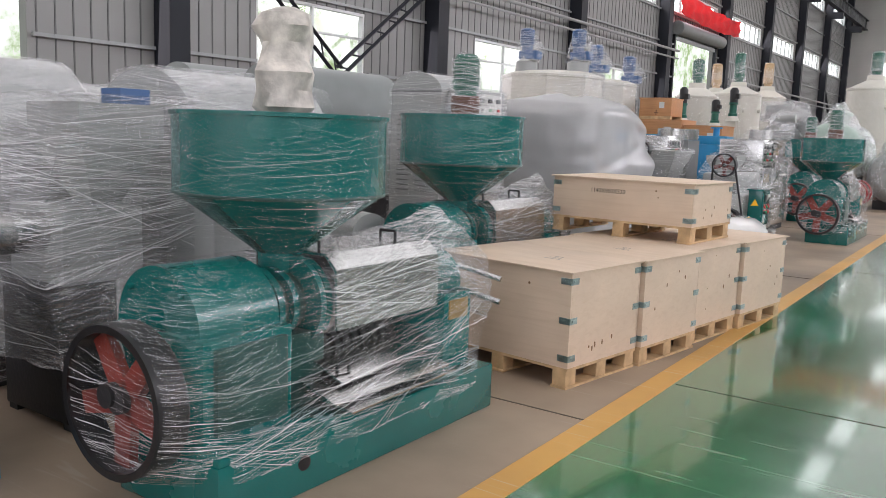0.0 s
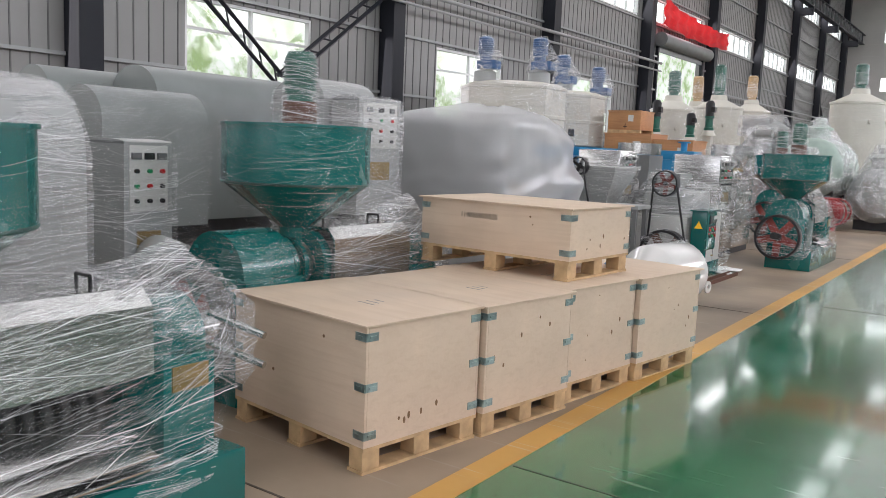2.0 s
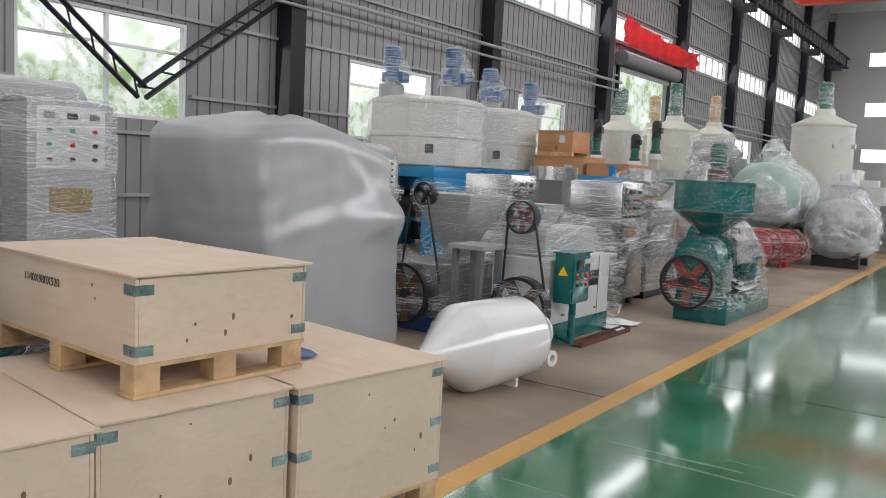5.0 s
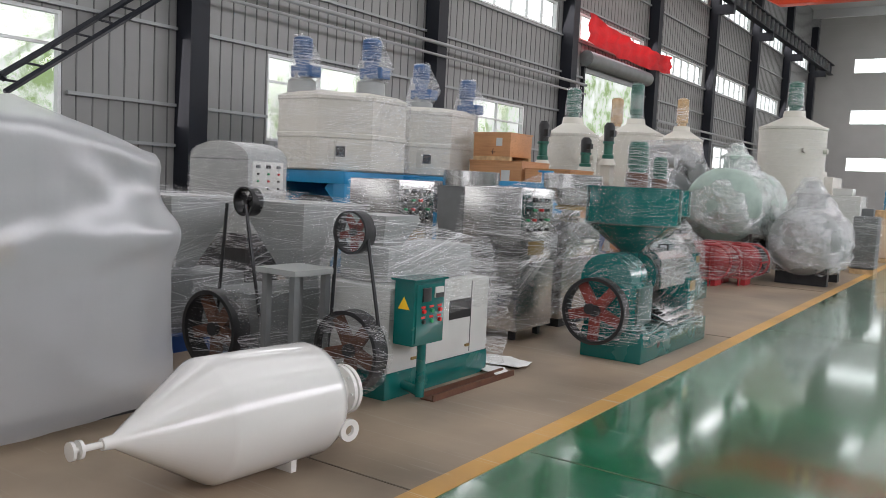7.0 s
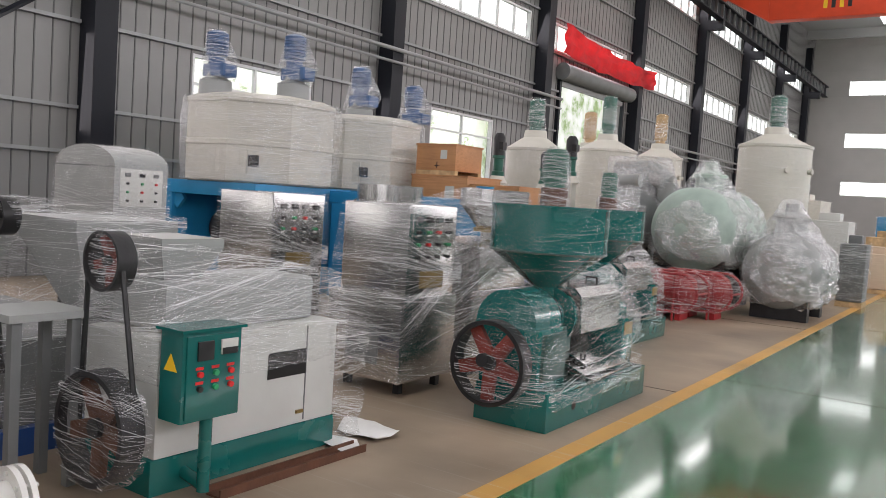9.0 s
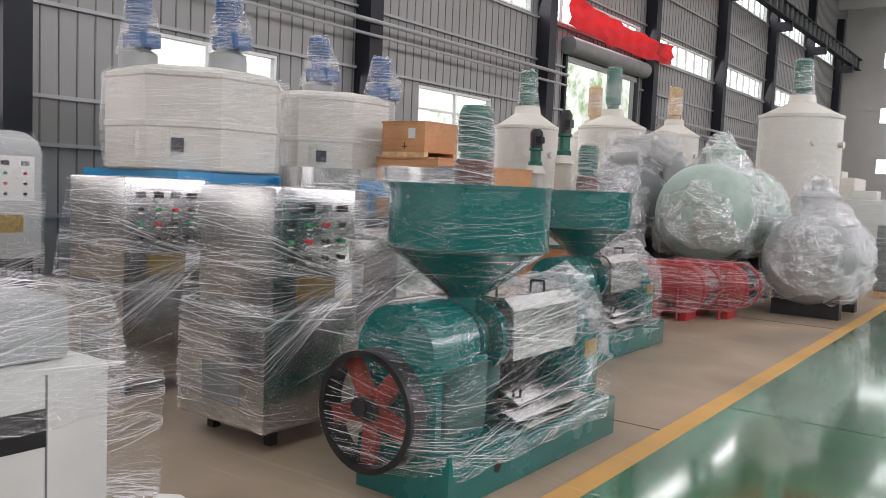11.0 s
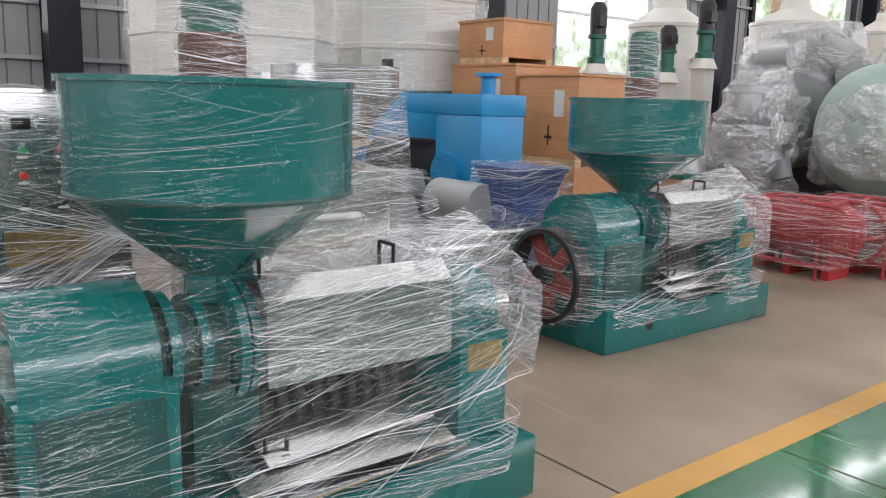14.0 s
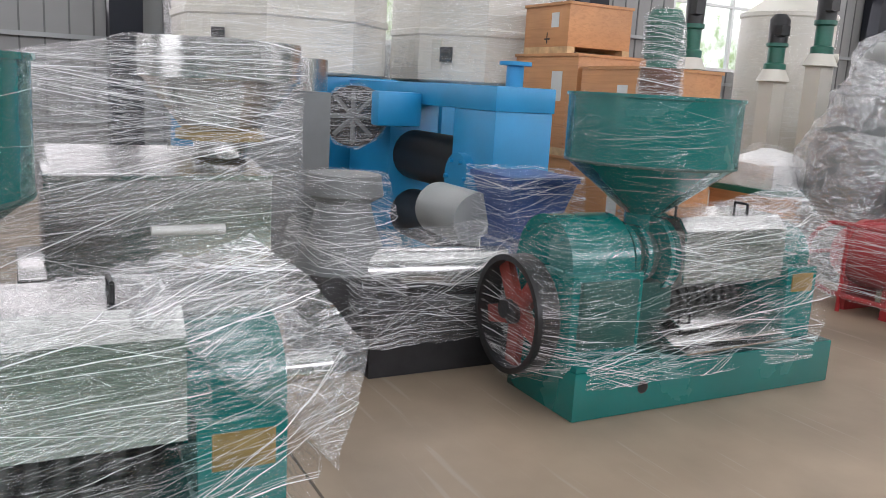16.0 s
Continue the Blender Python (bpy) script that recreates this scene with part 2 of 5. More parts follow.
# painted highlight strips to a metre of height, and the share of their length that shows
GLINTS = {"stretch_film": (125, 0.04, 0.85), "stretch_film_thin": (45, 0.1, 0.36), "stretch_film_dense": (130, 0.0, 0.85), "loose_film": (16, 0.08, 1.0), "stretch_film_layered": (130, -0.02, 0.75)}
M_TARP = film_mat("milky_sheet", 0.5, 0.0, (0.60, 0.61, 0.62), 2.0, 0.8, 0.04, 0.3, 0.22)


def backdrop_mat():
    """Bright daylight with pale foliage beyond the windows."""
    m = bpy.data.materials.new("bright_trees_beyond")
    m.use_nodes = True
    N, L = m.node_tree.nodes, m.node_tree.links
    N.remove(N["Principled BSDF"])
    tc = N.new("ShaderNodeTexCoord")
    nz = N.new("ShaderNodeTexNoise")
    nz.inputs["Scale"].default_value, nz.inputs["Detail"].default_value, nz.inputs["Roughness"].default_value = 0.9, 9, 0.75
    L.new(tc.outputs["Object"], nz.inputs["Vector"])
    rp = N.new("ShaderNodeValToRGB")
    rp.color_ramp.elements[0].position, rp.color_ramp.elements[0].color = 0.40, (0.30, 0.42, 0.20, 1)
    rp.color_ramp.elements[1].position, rp.color_ramp.elements[1].color = 0.60, (0.95, 1.0, 1.0, 1)
    L.new(nz.outputs["Fac"], rp.inputs["Fac"])
    em = N.new("ShaderNodeEmission")
    em.inputs["Strength"].default_value = 1.5
    L.new(rp.outputs[0], em.inputs["Color"])
    L.new(em.outputs[0], N["Material Output"].inputs["Surface"])
    return m


def glow_mat(name, col, strength):
    m = bpy.data.materials.new(name)
    m.use_nodes = True
    N, L = m.node_tree.nodes, m.node_tree.links
    N.remove(N["Principled BSDF"])
    em = N.new("ShaderNodeEmission")
    em.inputs["Color"].default_value, em.inputs["Strength"].default_value = (*col, 1), strength
    L.new(em.outputs[0], N["Material Output"].inputs["Surface"])
    return m


M_OUT = backdrop_mat()
M_SKYB = glow_mat("bright_sky_beyond", (0.93, 0.98, 1.0), 3.5)
_g = bpy.data.materials.new("window_glass")
_g.use_nodes = True
_gn, _gl = _g.node_tree.nodes, _g.node_tree.links
_gn.remove(_gn["Principled BSDF"])
_t, _s, _mx = (_gn.new(k) for k in ("ShaderNodeBsdfTransparent", "ShaderNodeBsdfGlossy", "ShaderNodeMixShader"))
_s.inputs["Roughness"].default_value = 0.05
_mx.inputs[0].default_value = 0.05
_gl.new(_t.outputs[0], _mx.inputs[1]), _gl.new(_s.outputs[0], _mx.inputs[2])
_gl.new(_mx.outputs[0], _gn["Material Output"].inputs["Surface"])
M_GLASS = _g


# ---- mesh helpers ----
def box(bm, x0, y0, z0, x1, y1, z1, bev=0.0, m=None):
    r = bmesh.ops.create_cube(bm, size=1)
    vs = r["verts"]
    bmesh.ops.scale(bm, vec=(x1 - x0, y1 - y0, z1 - z0), verts=vs)
    bmesh.ops.translate(bm, vec=((x0 + x1) / 2, (y0 + y1) / 2, (z0 + z1) / 2), verts=vs)
    if bev:
        es = list({e for v in vs for e in v.link_edges})
        g = bmesh.ops.bevel(bm, geom=es, offset=bev, segments=2, affect="EDGES", profile=0.6)
        vs = list({v for f in g["faces"] for v in f.verts} | {v for v in vs if v.is_valid})
    if m is not None:
        bmesh.ops.transform(bm, matrix=m, verts=vs)
    return bm


def cyl(bm, p0, p1, r0, r1=None, seg=24):
    p0, p1 = Vector(p0), Vector(p1)
    d = p1 - p0
    m = Matrix.Translation((p0 + p1) / 2) @ d.to_track_quat("Z", "Y").to_matrix().to_4x4()
    bmesh.ops.create_cone(bm, cap_ends=True, segments=seg, radius1=r0, radius2=r0 if r1 is None else r1, depth=d.length, matrix=m)
    return bm


def lathe(bm, prof, seg=40, m=None, caps=True):
    """A body of revolution round z from (radius, height) pairs."""
    rings = []
    for r, z in prof:
        rings.append([bm.verts.new((r * math.cos(2 * math.pi * i / seg), r * math.sin(2 * math.pi * i / seg), z)) for i in range(seg)])
    for a, b in zip(rings, rings[1:]):
        for i in range(seg):
            bm.faces.new((a[i], a[(i + 1) % seg], b[(i + 1) % seg], b[i]))
    if caps:
        bm.faces.new(rings[0][::-1])
        bm.faces.new(rings[-1])
    if m is not None:
        bmesh.ops.transform(bm, matrix=m, verts=[v for r in rings for v in r])
    return bm


def tube(bm, pts, r, seg=8):
    for a, b in zip(pts, pts[1:]):
        cyl(bm, a, b, r, None, seg)
    return bm


def hull(points, size=0.16, rough=0.012, seed=0, sag=0.0):
    """A film stretched tight round some points, slightly creased."""
    bm = bmesh.new()
    for p in points:
        bm.verts.new(p)
    r = bmesh.ops.convex_hull(bm, input=bm.verts)
    bmesh.ops.delete(bm, geom=[v for v in bm.verts if not v.link_faces], context="VERTS")
    for _ in range(5):
        es = [e for e in bm.edges if e.calc_length() > size]
        if not es or len(bm.verts) > 6000:
            break
        bmesh.ops.subdivide_edges(bm, edges=es, cuts=1)
        bmesh.ops.triangulate(bm, faces=bm.faces[:])
    bm.normal_update()
    c = sum((v.co for v in bm.verts), Vector()) / len(bm.verts)
    for v in bm.verts:
        q = v.co * 4 + Vector((seed * 5.1, seed * 2.3, 0))
        k = noise.noise(q) + 0.6 * noise.noise(q * 2.7)
        v.co += v.normal * k * rough
        if sag:
            v.co -= v.normal * sag * max(0, noise.noise(v.co * 1.3 + Vector((seed, 0, 0))) + 0.2)
    return bm


def crumple(bm, amp, seed):
    """Sharp random creases over a loose bag of film."""
    bm.normal_update()
    for v in bm.verts:
        q = v.co * 2.6 + Vector((seed, 0, seed * 0.7))
        v.co += v.normal * amp * (1.2 - 3 * abs(noise.noise(q)) - 1.6 * abs(noise.noise(q * 2.3)))
    return bm


def corners(x0, y0, z0, x1, y1, z1):
    return [(x, y, z) for x in (x0, x1) for y in (y0, y1) for z in (z0, z1)]


def disc(cx, cy, z, r, n=14):
    return [(cx + r * math.cos(2 * math.pi * i / n), cy + r * math.sin(2 * math.pi * i / n), z) for i in range(n)]


def glint_strips(bm, per_metre, cut, thick, seed):
    """Highlights on film creases as thin white strips: slices of a wrapped body by planes that fan out from a few
    gathers.
    """
    rnd = random.Random(seed)
    bmesh.ops.triangulate(bm, faces=bm.faces[:])
    bm.verts.index_update()
    co = np.array([v.co[:] for v in bm.verts])
    tri = np.array([[v.index for v in f.verts] for f in bm.faces])
    nrm = np.array([f.normal[:] for f in bm.faces])
    lo, hi = co.min(0), co.max(0)
    verts, faces = [], []
    count = max(6, min(130, int((hi[2] - lo[2]) * per_metre)))
    gather, turn = None, 0.0
    for k in range(count):
        if gather is None or rnd.random() < 0.12:
            gather = Vector([rnd.uniform(a, b) for a, b in zip(lo, hi)])
            edge = rnd.choice((0, 1))
            gather.x, gather.y = (hi[0], (lo[1], hi[1])[edge])
            turn = rnd.gauss(0, 0.16)
        tilt = turn + rnd.gauss(0, 0.12)
        n = Vector((rnd.gauss(0, 0.10), math.sin(tilt), math.cos(tilt))).normalized()
        d = (co - np.array(gather + Vector((0, 0, rnd.gauss(0, 0.03))))) @ np.array(n)
        dt = d[tri]
        width = thick * (0.0003 + 0.0011 * rnd.random() ** 3)
        shift = Vector((k * 3.7, seed * 1.3, 0))
        for f in np.nonzero((dt.min(1) < 0) & (dt.max(1) > 0))[0]:
            ends = []
            for a, b in ((0, 1), (1, 2), (2, 0)):
                if (dt[f, a] < 0) != (dt[f, b] < 0):
                    u = dt[f, a] / (dt[f, a] - dt[f, b])
                    ends.append(Vector(co[tri[f, a]] * (1 - u) + co[tri[f, b]] * u))
            if len(ends) != 2 or (ends[0] - ends[1]).length < 1e-4:
                continue
            up = Vector(nrm[f])
            side = up.cross(ends[1] - ends[0]).normalized()
            w0, w1 = (width * min(1.6, max(0.0, (noise.noise(e * 2.2 + shift) - cut + 0.18) * 4)) for e in ends)
            if max(w0, w1) < 0.00012:
                continue
            up, n0 = up * 0.003, len(verts)
            verts += [ends[0] + up + side * w0, ends[1] + up + side * w1, ends[1] + up - side * w1, ends[0] + up - side * w0]
            faces.append((n0, n0 + 1, n0 + 2, n0 + 3))
    me = bpy.data.meshes.new("film_glint")
    me.from_pydata(verts, [], faces)
    me.materials.append(M_GLINT)
    return me


def part(name, bm, material, parent=None, label="", smooth=40):
    bmesh.ops.recalc_face_normals(bm, faces=bm.faces[:])
    me = bpy.data.meshes.new(name)
    bm.to_mesh(me)
    if material.name in GLINTS and parent is not None:
        bm.normal_update()
        lines = glint_strips(bm, *GLINTS[material.name], len(bm.verts))
        if len(lines.polygons):
            glint = new("film_glint", lines)
            glint.parent = parent
            tagged(glint, "thin white strips painting the highlights on stretch film", kind="stuff")
    bm.free()
    me.materials.append(material)
    if smooth:
        me.polygons.foreach_set("use_smooth", [True] * len(me.polygons))
        me.set_sharp_from_angle(angle=radians(smooth))
    ob = new(name, me)
    if parent is not None:
        ob.parent = parent
    if label:
        tagged(ob, label)
    return ob


def thing(name, label, category, x, y, z=0.0, rz=0.0, group="", kind=""):
    ob = new(name)
    ob.empty_display_size = 0.1
    ob.matrix_world = pose(x, y, z, 0, 0, rz)
    return tagged(ob, label, category, group, kind)


def bx(*a, bev=0.0, m=None):
    return box(bmesh.new(), *a, bev=bev, m=m)


def cy(*a, **k):
    return cyl(bmesh.new(), *a, **k)


def lt(prof, **k):
    return lathe(bmesh.new(), prof, **k)


def struct(name, bm, material, label="", category=""):
    return tagged(part(name, bm, material, None, label), label, category, kind="structure")


# ---- the hall ----
X_W, X_E, Y_S, Y_N, Z_R = -12.4, 14.0, -12.0, 73.5, 15.0
COLS = [16.55 + 7.7 * k for k in range(-3, 8)]


def line_x(y):
    return -1.70 - 0.009 * y


def slab(x0a, x0b, x1a, x1b, z0, z1):
    """A strip of floor from the south wall to the north wall."""
    bm = bmesh.new()
    v = [bm.verts.new(p) for p in ((x0a, Y_S, z0), (x1a, Y_S, z0), (x1b, Y_N, z0), (x0b, Y_N, z0), (x0a, Y_S, z1), (x1a, Y_S, z1), (x1b, Y_N, z1), (x0b, Y_N, z1))]
    for f in ((0, 3, 2, 1), (4, 5, 6, 7), (0, 1, 5, 4), (1, 2, 6, 5), (2, 3, 7, 6), (3, 0, 4, 7)):
        bm.faces.new([v[i] for i in f])
    return bm


struct("floor", slab(X_W - 0.3, X_W - 0.3, X_E + 0.3, X_E + 0.3, -0.3, 0.0), M_FLOORC, "bare tan concrete factory floor with dust", "floor")
struct("floor_aisle", slab(line_x(Y_S) + 0.07, line_x(Y_N) + 0.07, X_E, X_E, -0.05, 0.004), M_FLOORG, "glossy scratched green epoxy aisle floor", "floor")
struct("floor_line", slab(line_x(Y_S) - 0.08, line_x(Y_N) - 0.08, line_x(Y_S) + 0.075, line_x(Y_N) + 0.075, -0.05, 0.008), M_LINE, "worn yellow painted floor line", "floor line")
bm = bmesh.new()
for k in range(13):
    y = -8.4 + 6.2 * k
    box(bm, X_W, y, -0.02, line_x(y) - 0.085, y + 0.012, 0.003)
    box(bm, line_x(y) + 0.08, y + 1.0, -0.02, X_E, y + 1.008, 0.006)
box(bm, -6.6, Y_S, -0.02, -6.588, Y_N, 0.0032)
struct("floor_joint", bm, M_JOINT, "thin dark saw-cut floor joints", "floor joint")


def wall_boxes(bm, a0, a1, z0, z1, holes, put):
    """Fills a wall's rectangle, less its openings, with boxes."""
    cuts = sorted({a0, a1, *[h[0] for h in holes], *[h[1] for h in holes]})
    for p, q in zip(cuts, cuts[1:]):
        mid = (p + q) / 2
        zz = z0
        for h in sorted((h for h in holes if h[0] < mid < h[1]), key=lambda h: h[2]):
            if h[2] > zz:
                put(bm, p, q, zz, h[2])
            zz = h[3]
        if zz < z1:
            put(bm, p, q, zz, z1)


HOLES = []
for i, c in enumerate(COLS[:-1]):
    if i == 5:
        HOLES.append((c + 1.75, c + 7.1, 0.0, 5.9))
    elif i < 8:
        HOLES.append((c + 2.3, c + 5.5, 2.3, 4.1))
    HOLES.append((c + 0.55, c + 7.35, 6.8, 7.72))
    HOLES.append((c + 0.55, c + 7.35, 10.7, 12.0))

bm = bmesh.new()
wall_boxes(bm, Y_S, Y_N, 0, Z_R, HOLES, lambda b, p, q, z0, z1: box(b, X_W - 0.2, p, z0, X_W, q, z1))
struct("wall_west", bm, M_CLAD, "grey corrugated metal wall cladding", "wall")
bm = bmesh.new()
k = 0
y = Y_S + 0.2
while y < Y_N:
    zz = 0.0
    for h in sorted((h for h in HOLES if h[0] - 0.03 < y < h[1] + 0.03), key=lambda h: h[2]):
        if h[2] > zz:
            box(bm, X_W - 0.01, y - 0.012, zz, X_W + 0.012, y + 0.012, h[2])
        zz = h[3]
    box(bm, X_W - 0.01, y - 0.012, zz, X_W + 0.012, y + 0.012, Z_R)
    y += 0.30
struct("wall_rib", bm, M_CLADD, "vertical seams of the metal cladding", "wall")

EHOLES = [(a, b, z0, z1) for a, b in ((-9.9, -6.6), (-4.2, -0.9), (1.5, 4.8), (7.2, 10.5)) for z0, z1 in ((3.8, 4.75), (7.2, 8.2), (10.9, 11.9))]
bm = bmesh.new()
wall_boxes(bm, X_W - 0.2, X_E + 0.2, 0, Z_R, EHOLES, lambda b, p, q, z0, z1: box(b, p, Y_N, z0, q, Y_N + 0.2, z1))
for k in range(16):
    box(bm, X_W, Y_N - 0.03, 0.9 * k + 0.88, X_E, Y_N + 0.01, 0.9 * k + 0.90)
struct("wall_north", bm, M_CLADN_LIT, "grey ribbed end wall of the hall", "wall")
RH = [(c + 0.5, c + 7.2, 6.2, 10.4) for c in COLS[:-1]]
bm = bmesh.new()
wall_boxes(bm, Y_S, Y_N, 0, Z_R, RH, lambda b, p, q, z0, z1: box(b, X_E, p, z0, X_E + 0.2, q, z1))
struct("wall_east", bm, M_CLAD, "grey metal wall across the aisle", "wall")
# unseen wall; its opening is added to go with the fill lamp
bm = bmesh.new()
wall_boxes(bm, X_W - 0.2, X_E + 0.2, 0, Z_R, [(-9, 7, 2.5, 7.5)], lambda b, p, q, z0, z1: box(b, p, Y_S - 0.2, z0, q, Y_S, z1))
struct("wall_south", bm, M_CLAD, "grey metal wall behind the walker", "wall")
bm = bmesh.new()
box(bm, X_W - 0.2, Y_S - 0.2, Z_R, X_E + 0.2, Y_N + 0.2, Z_R + 0.2)
for c in COLS:
    box(bm, X_W, c, Z_R - 0.6, X_E, c + 0.25, Z_R)
struct("ceiling", bm, M_ROOF, "pale sheet roof on steel beams", "ceiling")

# translucent roof sheets that let the daylight in
for c in COLS[:-1]:
    for x in (-7.0, 1.2, 6.4):
        sk = thing("skylight", "long translucent roof sheet glowing with daylight", "skylight", x, c + 3.9, Z_R - 0.05, 0, "roof lights", "structure")
        part("sheet", bx(-0.55, -2.9, 0.0, 0.55, 2.9, 0.03), M_SKYB, sk)
        for sx in (-0.6, 0.56):
            part("edge_trim", bx(sx, -2.95, -0.02, sx + 0.04, 2.95, 0.045), M_PURLIN, sk)

# bright outdoors
o = struct("backdrop", bx(-24, -20, -2, -23.8, 110, 10.0), M_OUT, "sunlit pale green trees beyond the windows", "backdrop")
struct("backdrop_sky", bx(-26, -20, 10, -25.8, 110, 40), M_SKYB, "bright hazy sky", "backdrop")
struct("backdrop_north", bx(-30, 84, -2, 30, 84.2, 40), M_SKYB, "bright hazy sky", "backdrop")


def window_unit(name, y0, y1, z0, z1, mull, transom=None):
    w = thing(name, "white framed window with bright daylight behind", "window", X_W - 0.08, (y0 + y1) / 2, z0, 0, "", "structure")
    hy, hz = (y1 - y0) / 2, z1 - z0
    b = bmesh.new()
    for a, c in ((-hy, -hy + 0.06), (hy - 0.06, hy)):
        box(b, -0.06, a, 0, 0.06, c, hz)
    for a, c in ((0, 0.06), (hz - 0.06, hz)):
        box(b, -0.058, -hy + 0.06, a, 0.058, hy - 0.06, c)
    part("window_frame", b, M_FRAME, w)
    for k in range(1, mull):
        yy = -hy + 2 * hy * k / mull
        part("mullion", bx(-0.04, yy - 0.03, 0.06, 0.04, yy + 0.03, hz - 0.06), M_FRAME, w)
    if transom:
        part("transom", bx(-0.035, -hy + 0.06, transom - 0.025, 0.035, hy - 0.06, transom + 0.025), M_FRAME, w)
    for k in range(mull):
        ya, yb = -hy + 2 * hy * k / mull + 0.03, -hy + 2 * hy * (k + 1) / mull - 0.03
        pane = part("pane", bx(-0.006, ya, 0.03, 0.006, yb, hz - 0.03), M_GLASS, w)
        pane.visible_shadow = False


n = 0
for y0, y1, z0, z1 in HOLES:
    if z0 > 0.1 and y1 > 8:
        n += 1
        window_unit(f"window_{n}", y0, y1, z0, z1, 2 if z0 < 3 else 7, 1.25 if z0 < 3 else None)


def column(y):
    c = thing("steel_column", "dark blue-grey painted steel H column", "column", X_W + 0.02, y + 0.21, 0, 0, "steel columns along the wall", "structure")
    part("web", bx(0.02, -0.012, 0, 0.40, 0.012, 13.8), M_COL, c)
    part("flange", bx(0.40, -0.21, 0, 0.425, 0.21, 13.8), M_COL, c)
    part("flange", bx(0.0, -0.21, 0, 0.02, 0.21, 13.8), M_COL, c)
    part("side_cover", bx(0.02, -0.205, 0, 0.40, -0.185, 13.8), M_COL, c)
    return c


for c in COLS:
    column(c)
for z in (0.95, 2.05, 2.79, 4.19, 5.5, 6.7, 7.85, 9.2, 10.6, 12.1):
    b = bmesh.new()
    for c0, c1 in zip(COLS, COLS[1:]):
        segs = [(c0 + 0.44, c1 - 0.02)]
        for h in HOLES:
            if h[2] < z < h[3]:
                segs = [s for a, e in segs for s in ((a, min(e, h[0] - 0.05)), (max(a, h[1] + 0.05), e)) if s[1] - s[0] > 0.05]
        for a, e in segs:
            box(b, X_W + 0.03, a, z - 0.03, X_W + 0.10, e, z + 0.03)
    struct("wall_purlin", b, M_PURLIN, "horizontal galvanised steel wall rail", "wall rail")
b = bmesh.new()
for z, r in ((5.15, 0.05), (4.85, 0.035)):
    cyl(b, (X_W + 0.52, 16.0, z), (X_W + 0.52, 33.0, z), r, None, 10)
    cyl(b, (X_W + 0.52, 40.0, z - 0.6), (X_W + 0.52, 72.0, z - 0.6), r, None, 10)
struct("pipe", b, M_PURLIN, "two grey pipes along the wall", "pipe")


def brace(a, bb, h):
    """A laced strut of two angle bars."""
    t = thing("wall_brace", "dark laced steel cross brace", "brace", 0, 0, 0, 0, "", "structure")
    a, bb = Vector(a), Vector(bb)
    up = Vector((0, -(bb - a).z, (bb - a).y)).normalized() * h
    for o in (up, -up):
        b = bmesh.new()
        cyl(b, a + o, bb + o, 0.05, None, 4)
        part("angle_bar", b, M_COL, t)
    L = (bb - a).length
    kk = int(L / 0.5)
    for i in range(kk):
        p, q = a.lerp(bb, i / kk), a.lerp(bb, (i + 0.6) / kk)
        part("lacing", cy(p + up, q - up, 0.02, seg=6), M_COL, t)


for y0 in (8.85, 62.75):
    brace((X_W + 0.3, y0 + 4.35, 2.75), (X_W + 0.3, y0 + 0.3, 5.9), 0.12)
    brace((X_W + 0.3, y0 + 4.35, 2.75), (X_W + 0.3, y0 + 7.6, 5.1), 0.12)

# crane runway and bridge
rw = thing("crane_runway", "dark steel crane runway girder on brackets", "crane rail", -11.4, 0, 0, 0, "", "structure")
part("top_flange", bx(-0.2, Y_S, 11.45, 0.2, Y_N - 0.2, 11.5), M_COL, rw)
part("bottom_flange", bx(-0.17, Y_S, 10.75, 0.17, Y_N - 0.2, 10.8), M_COL, rw)
part("web", bx(-0.015, Y_S, 10.8, 0.015, Y_N - 0.2, 11.45), M_COL, rw)
for k in range(60):
    yy = 14 + k * 0.98
    part("stiffener", bx(0.015, yy, 10.8, 0.15, yy + 0.03, 11.45), M_PURLIN, rw)
for c in COLS:
    part("bracket", bx(-0.6, c, 10.3, 0.15, c + 0.3, 10.75), M_COL, rw)
cr = thing("bridge_crane", "orange-red overhead bridge crane girder", "crane", 0, 45, 0)
part("end_carriage", bx(-11.7, -1.6, 11.5, -11.1, 2.2, 11.95, bev=0.05), M_CRANE, cr)
b = bx(-8.6, -0.3, 9.95, X_E - 0.4, 0.3, 11.1, bev=0.02)
part("girder", b, M_CRANE, cr)
b = bmesh.new()
bmv = [b.verts.new(p) for p in ((-11.1, -0.3, 11.4), (-8.6, -0.3, 9.95), (-8.6, -0.3, 11.1), (-11.1, -0.3, 11.9), (-11.1, 0.3, 11.4), (-8.6, 0.3, 9.95), (-8.6, 0.3, 11.1), (-11.1, 0.3, 11.9))]
for f in ((0, 1, 2, 3), (4, 7, 6, 5), (0, 4, 5, 1), (3, 2, 6, 7), (0, 3, 7, 4), (1, 5, 6, 2)):
    b.faces.new([bmv[i] for i in f])
part("girder_nose", b, M_CRANE, cr)
for k in range(4):
    part("warning_stripe", bx(-6.5 + 0.3 * k, -0.306, 10.3, -6.35 + 0.3 * k, -0.302, 10.8), M_BLACK if k % 2 else M_YELLOWP, cr)

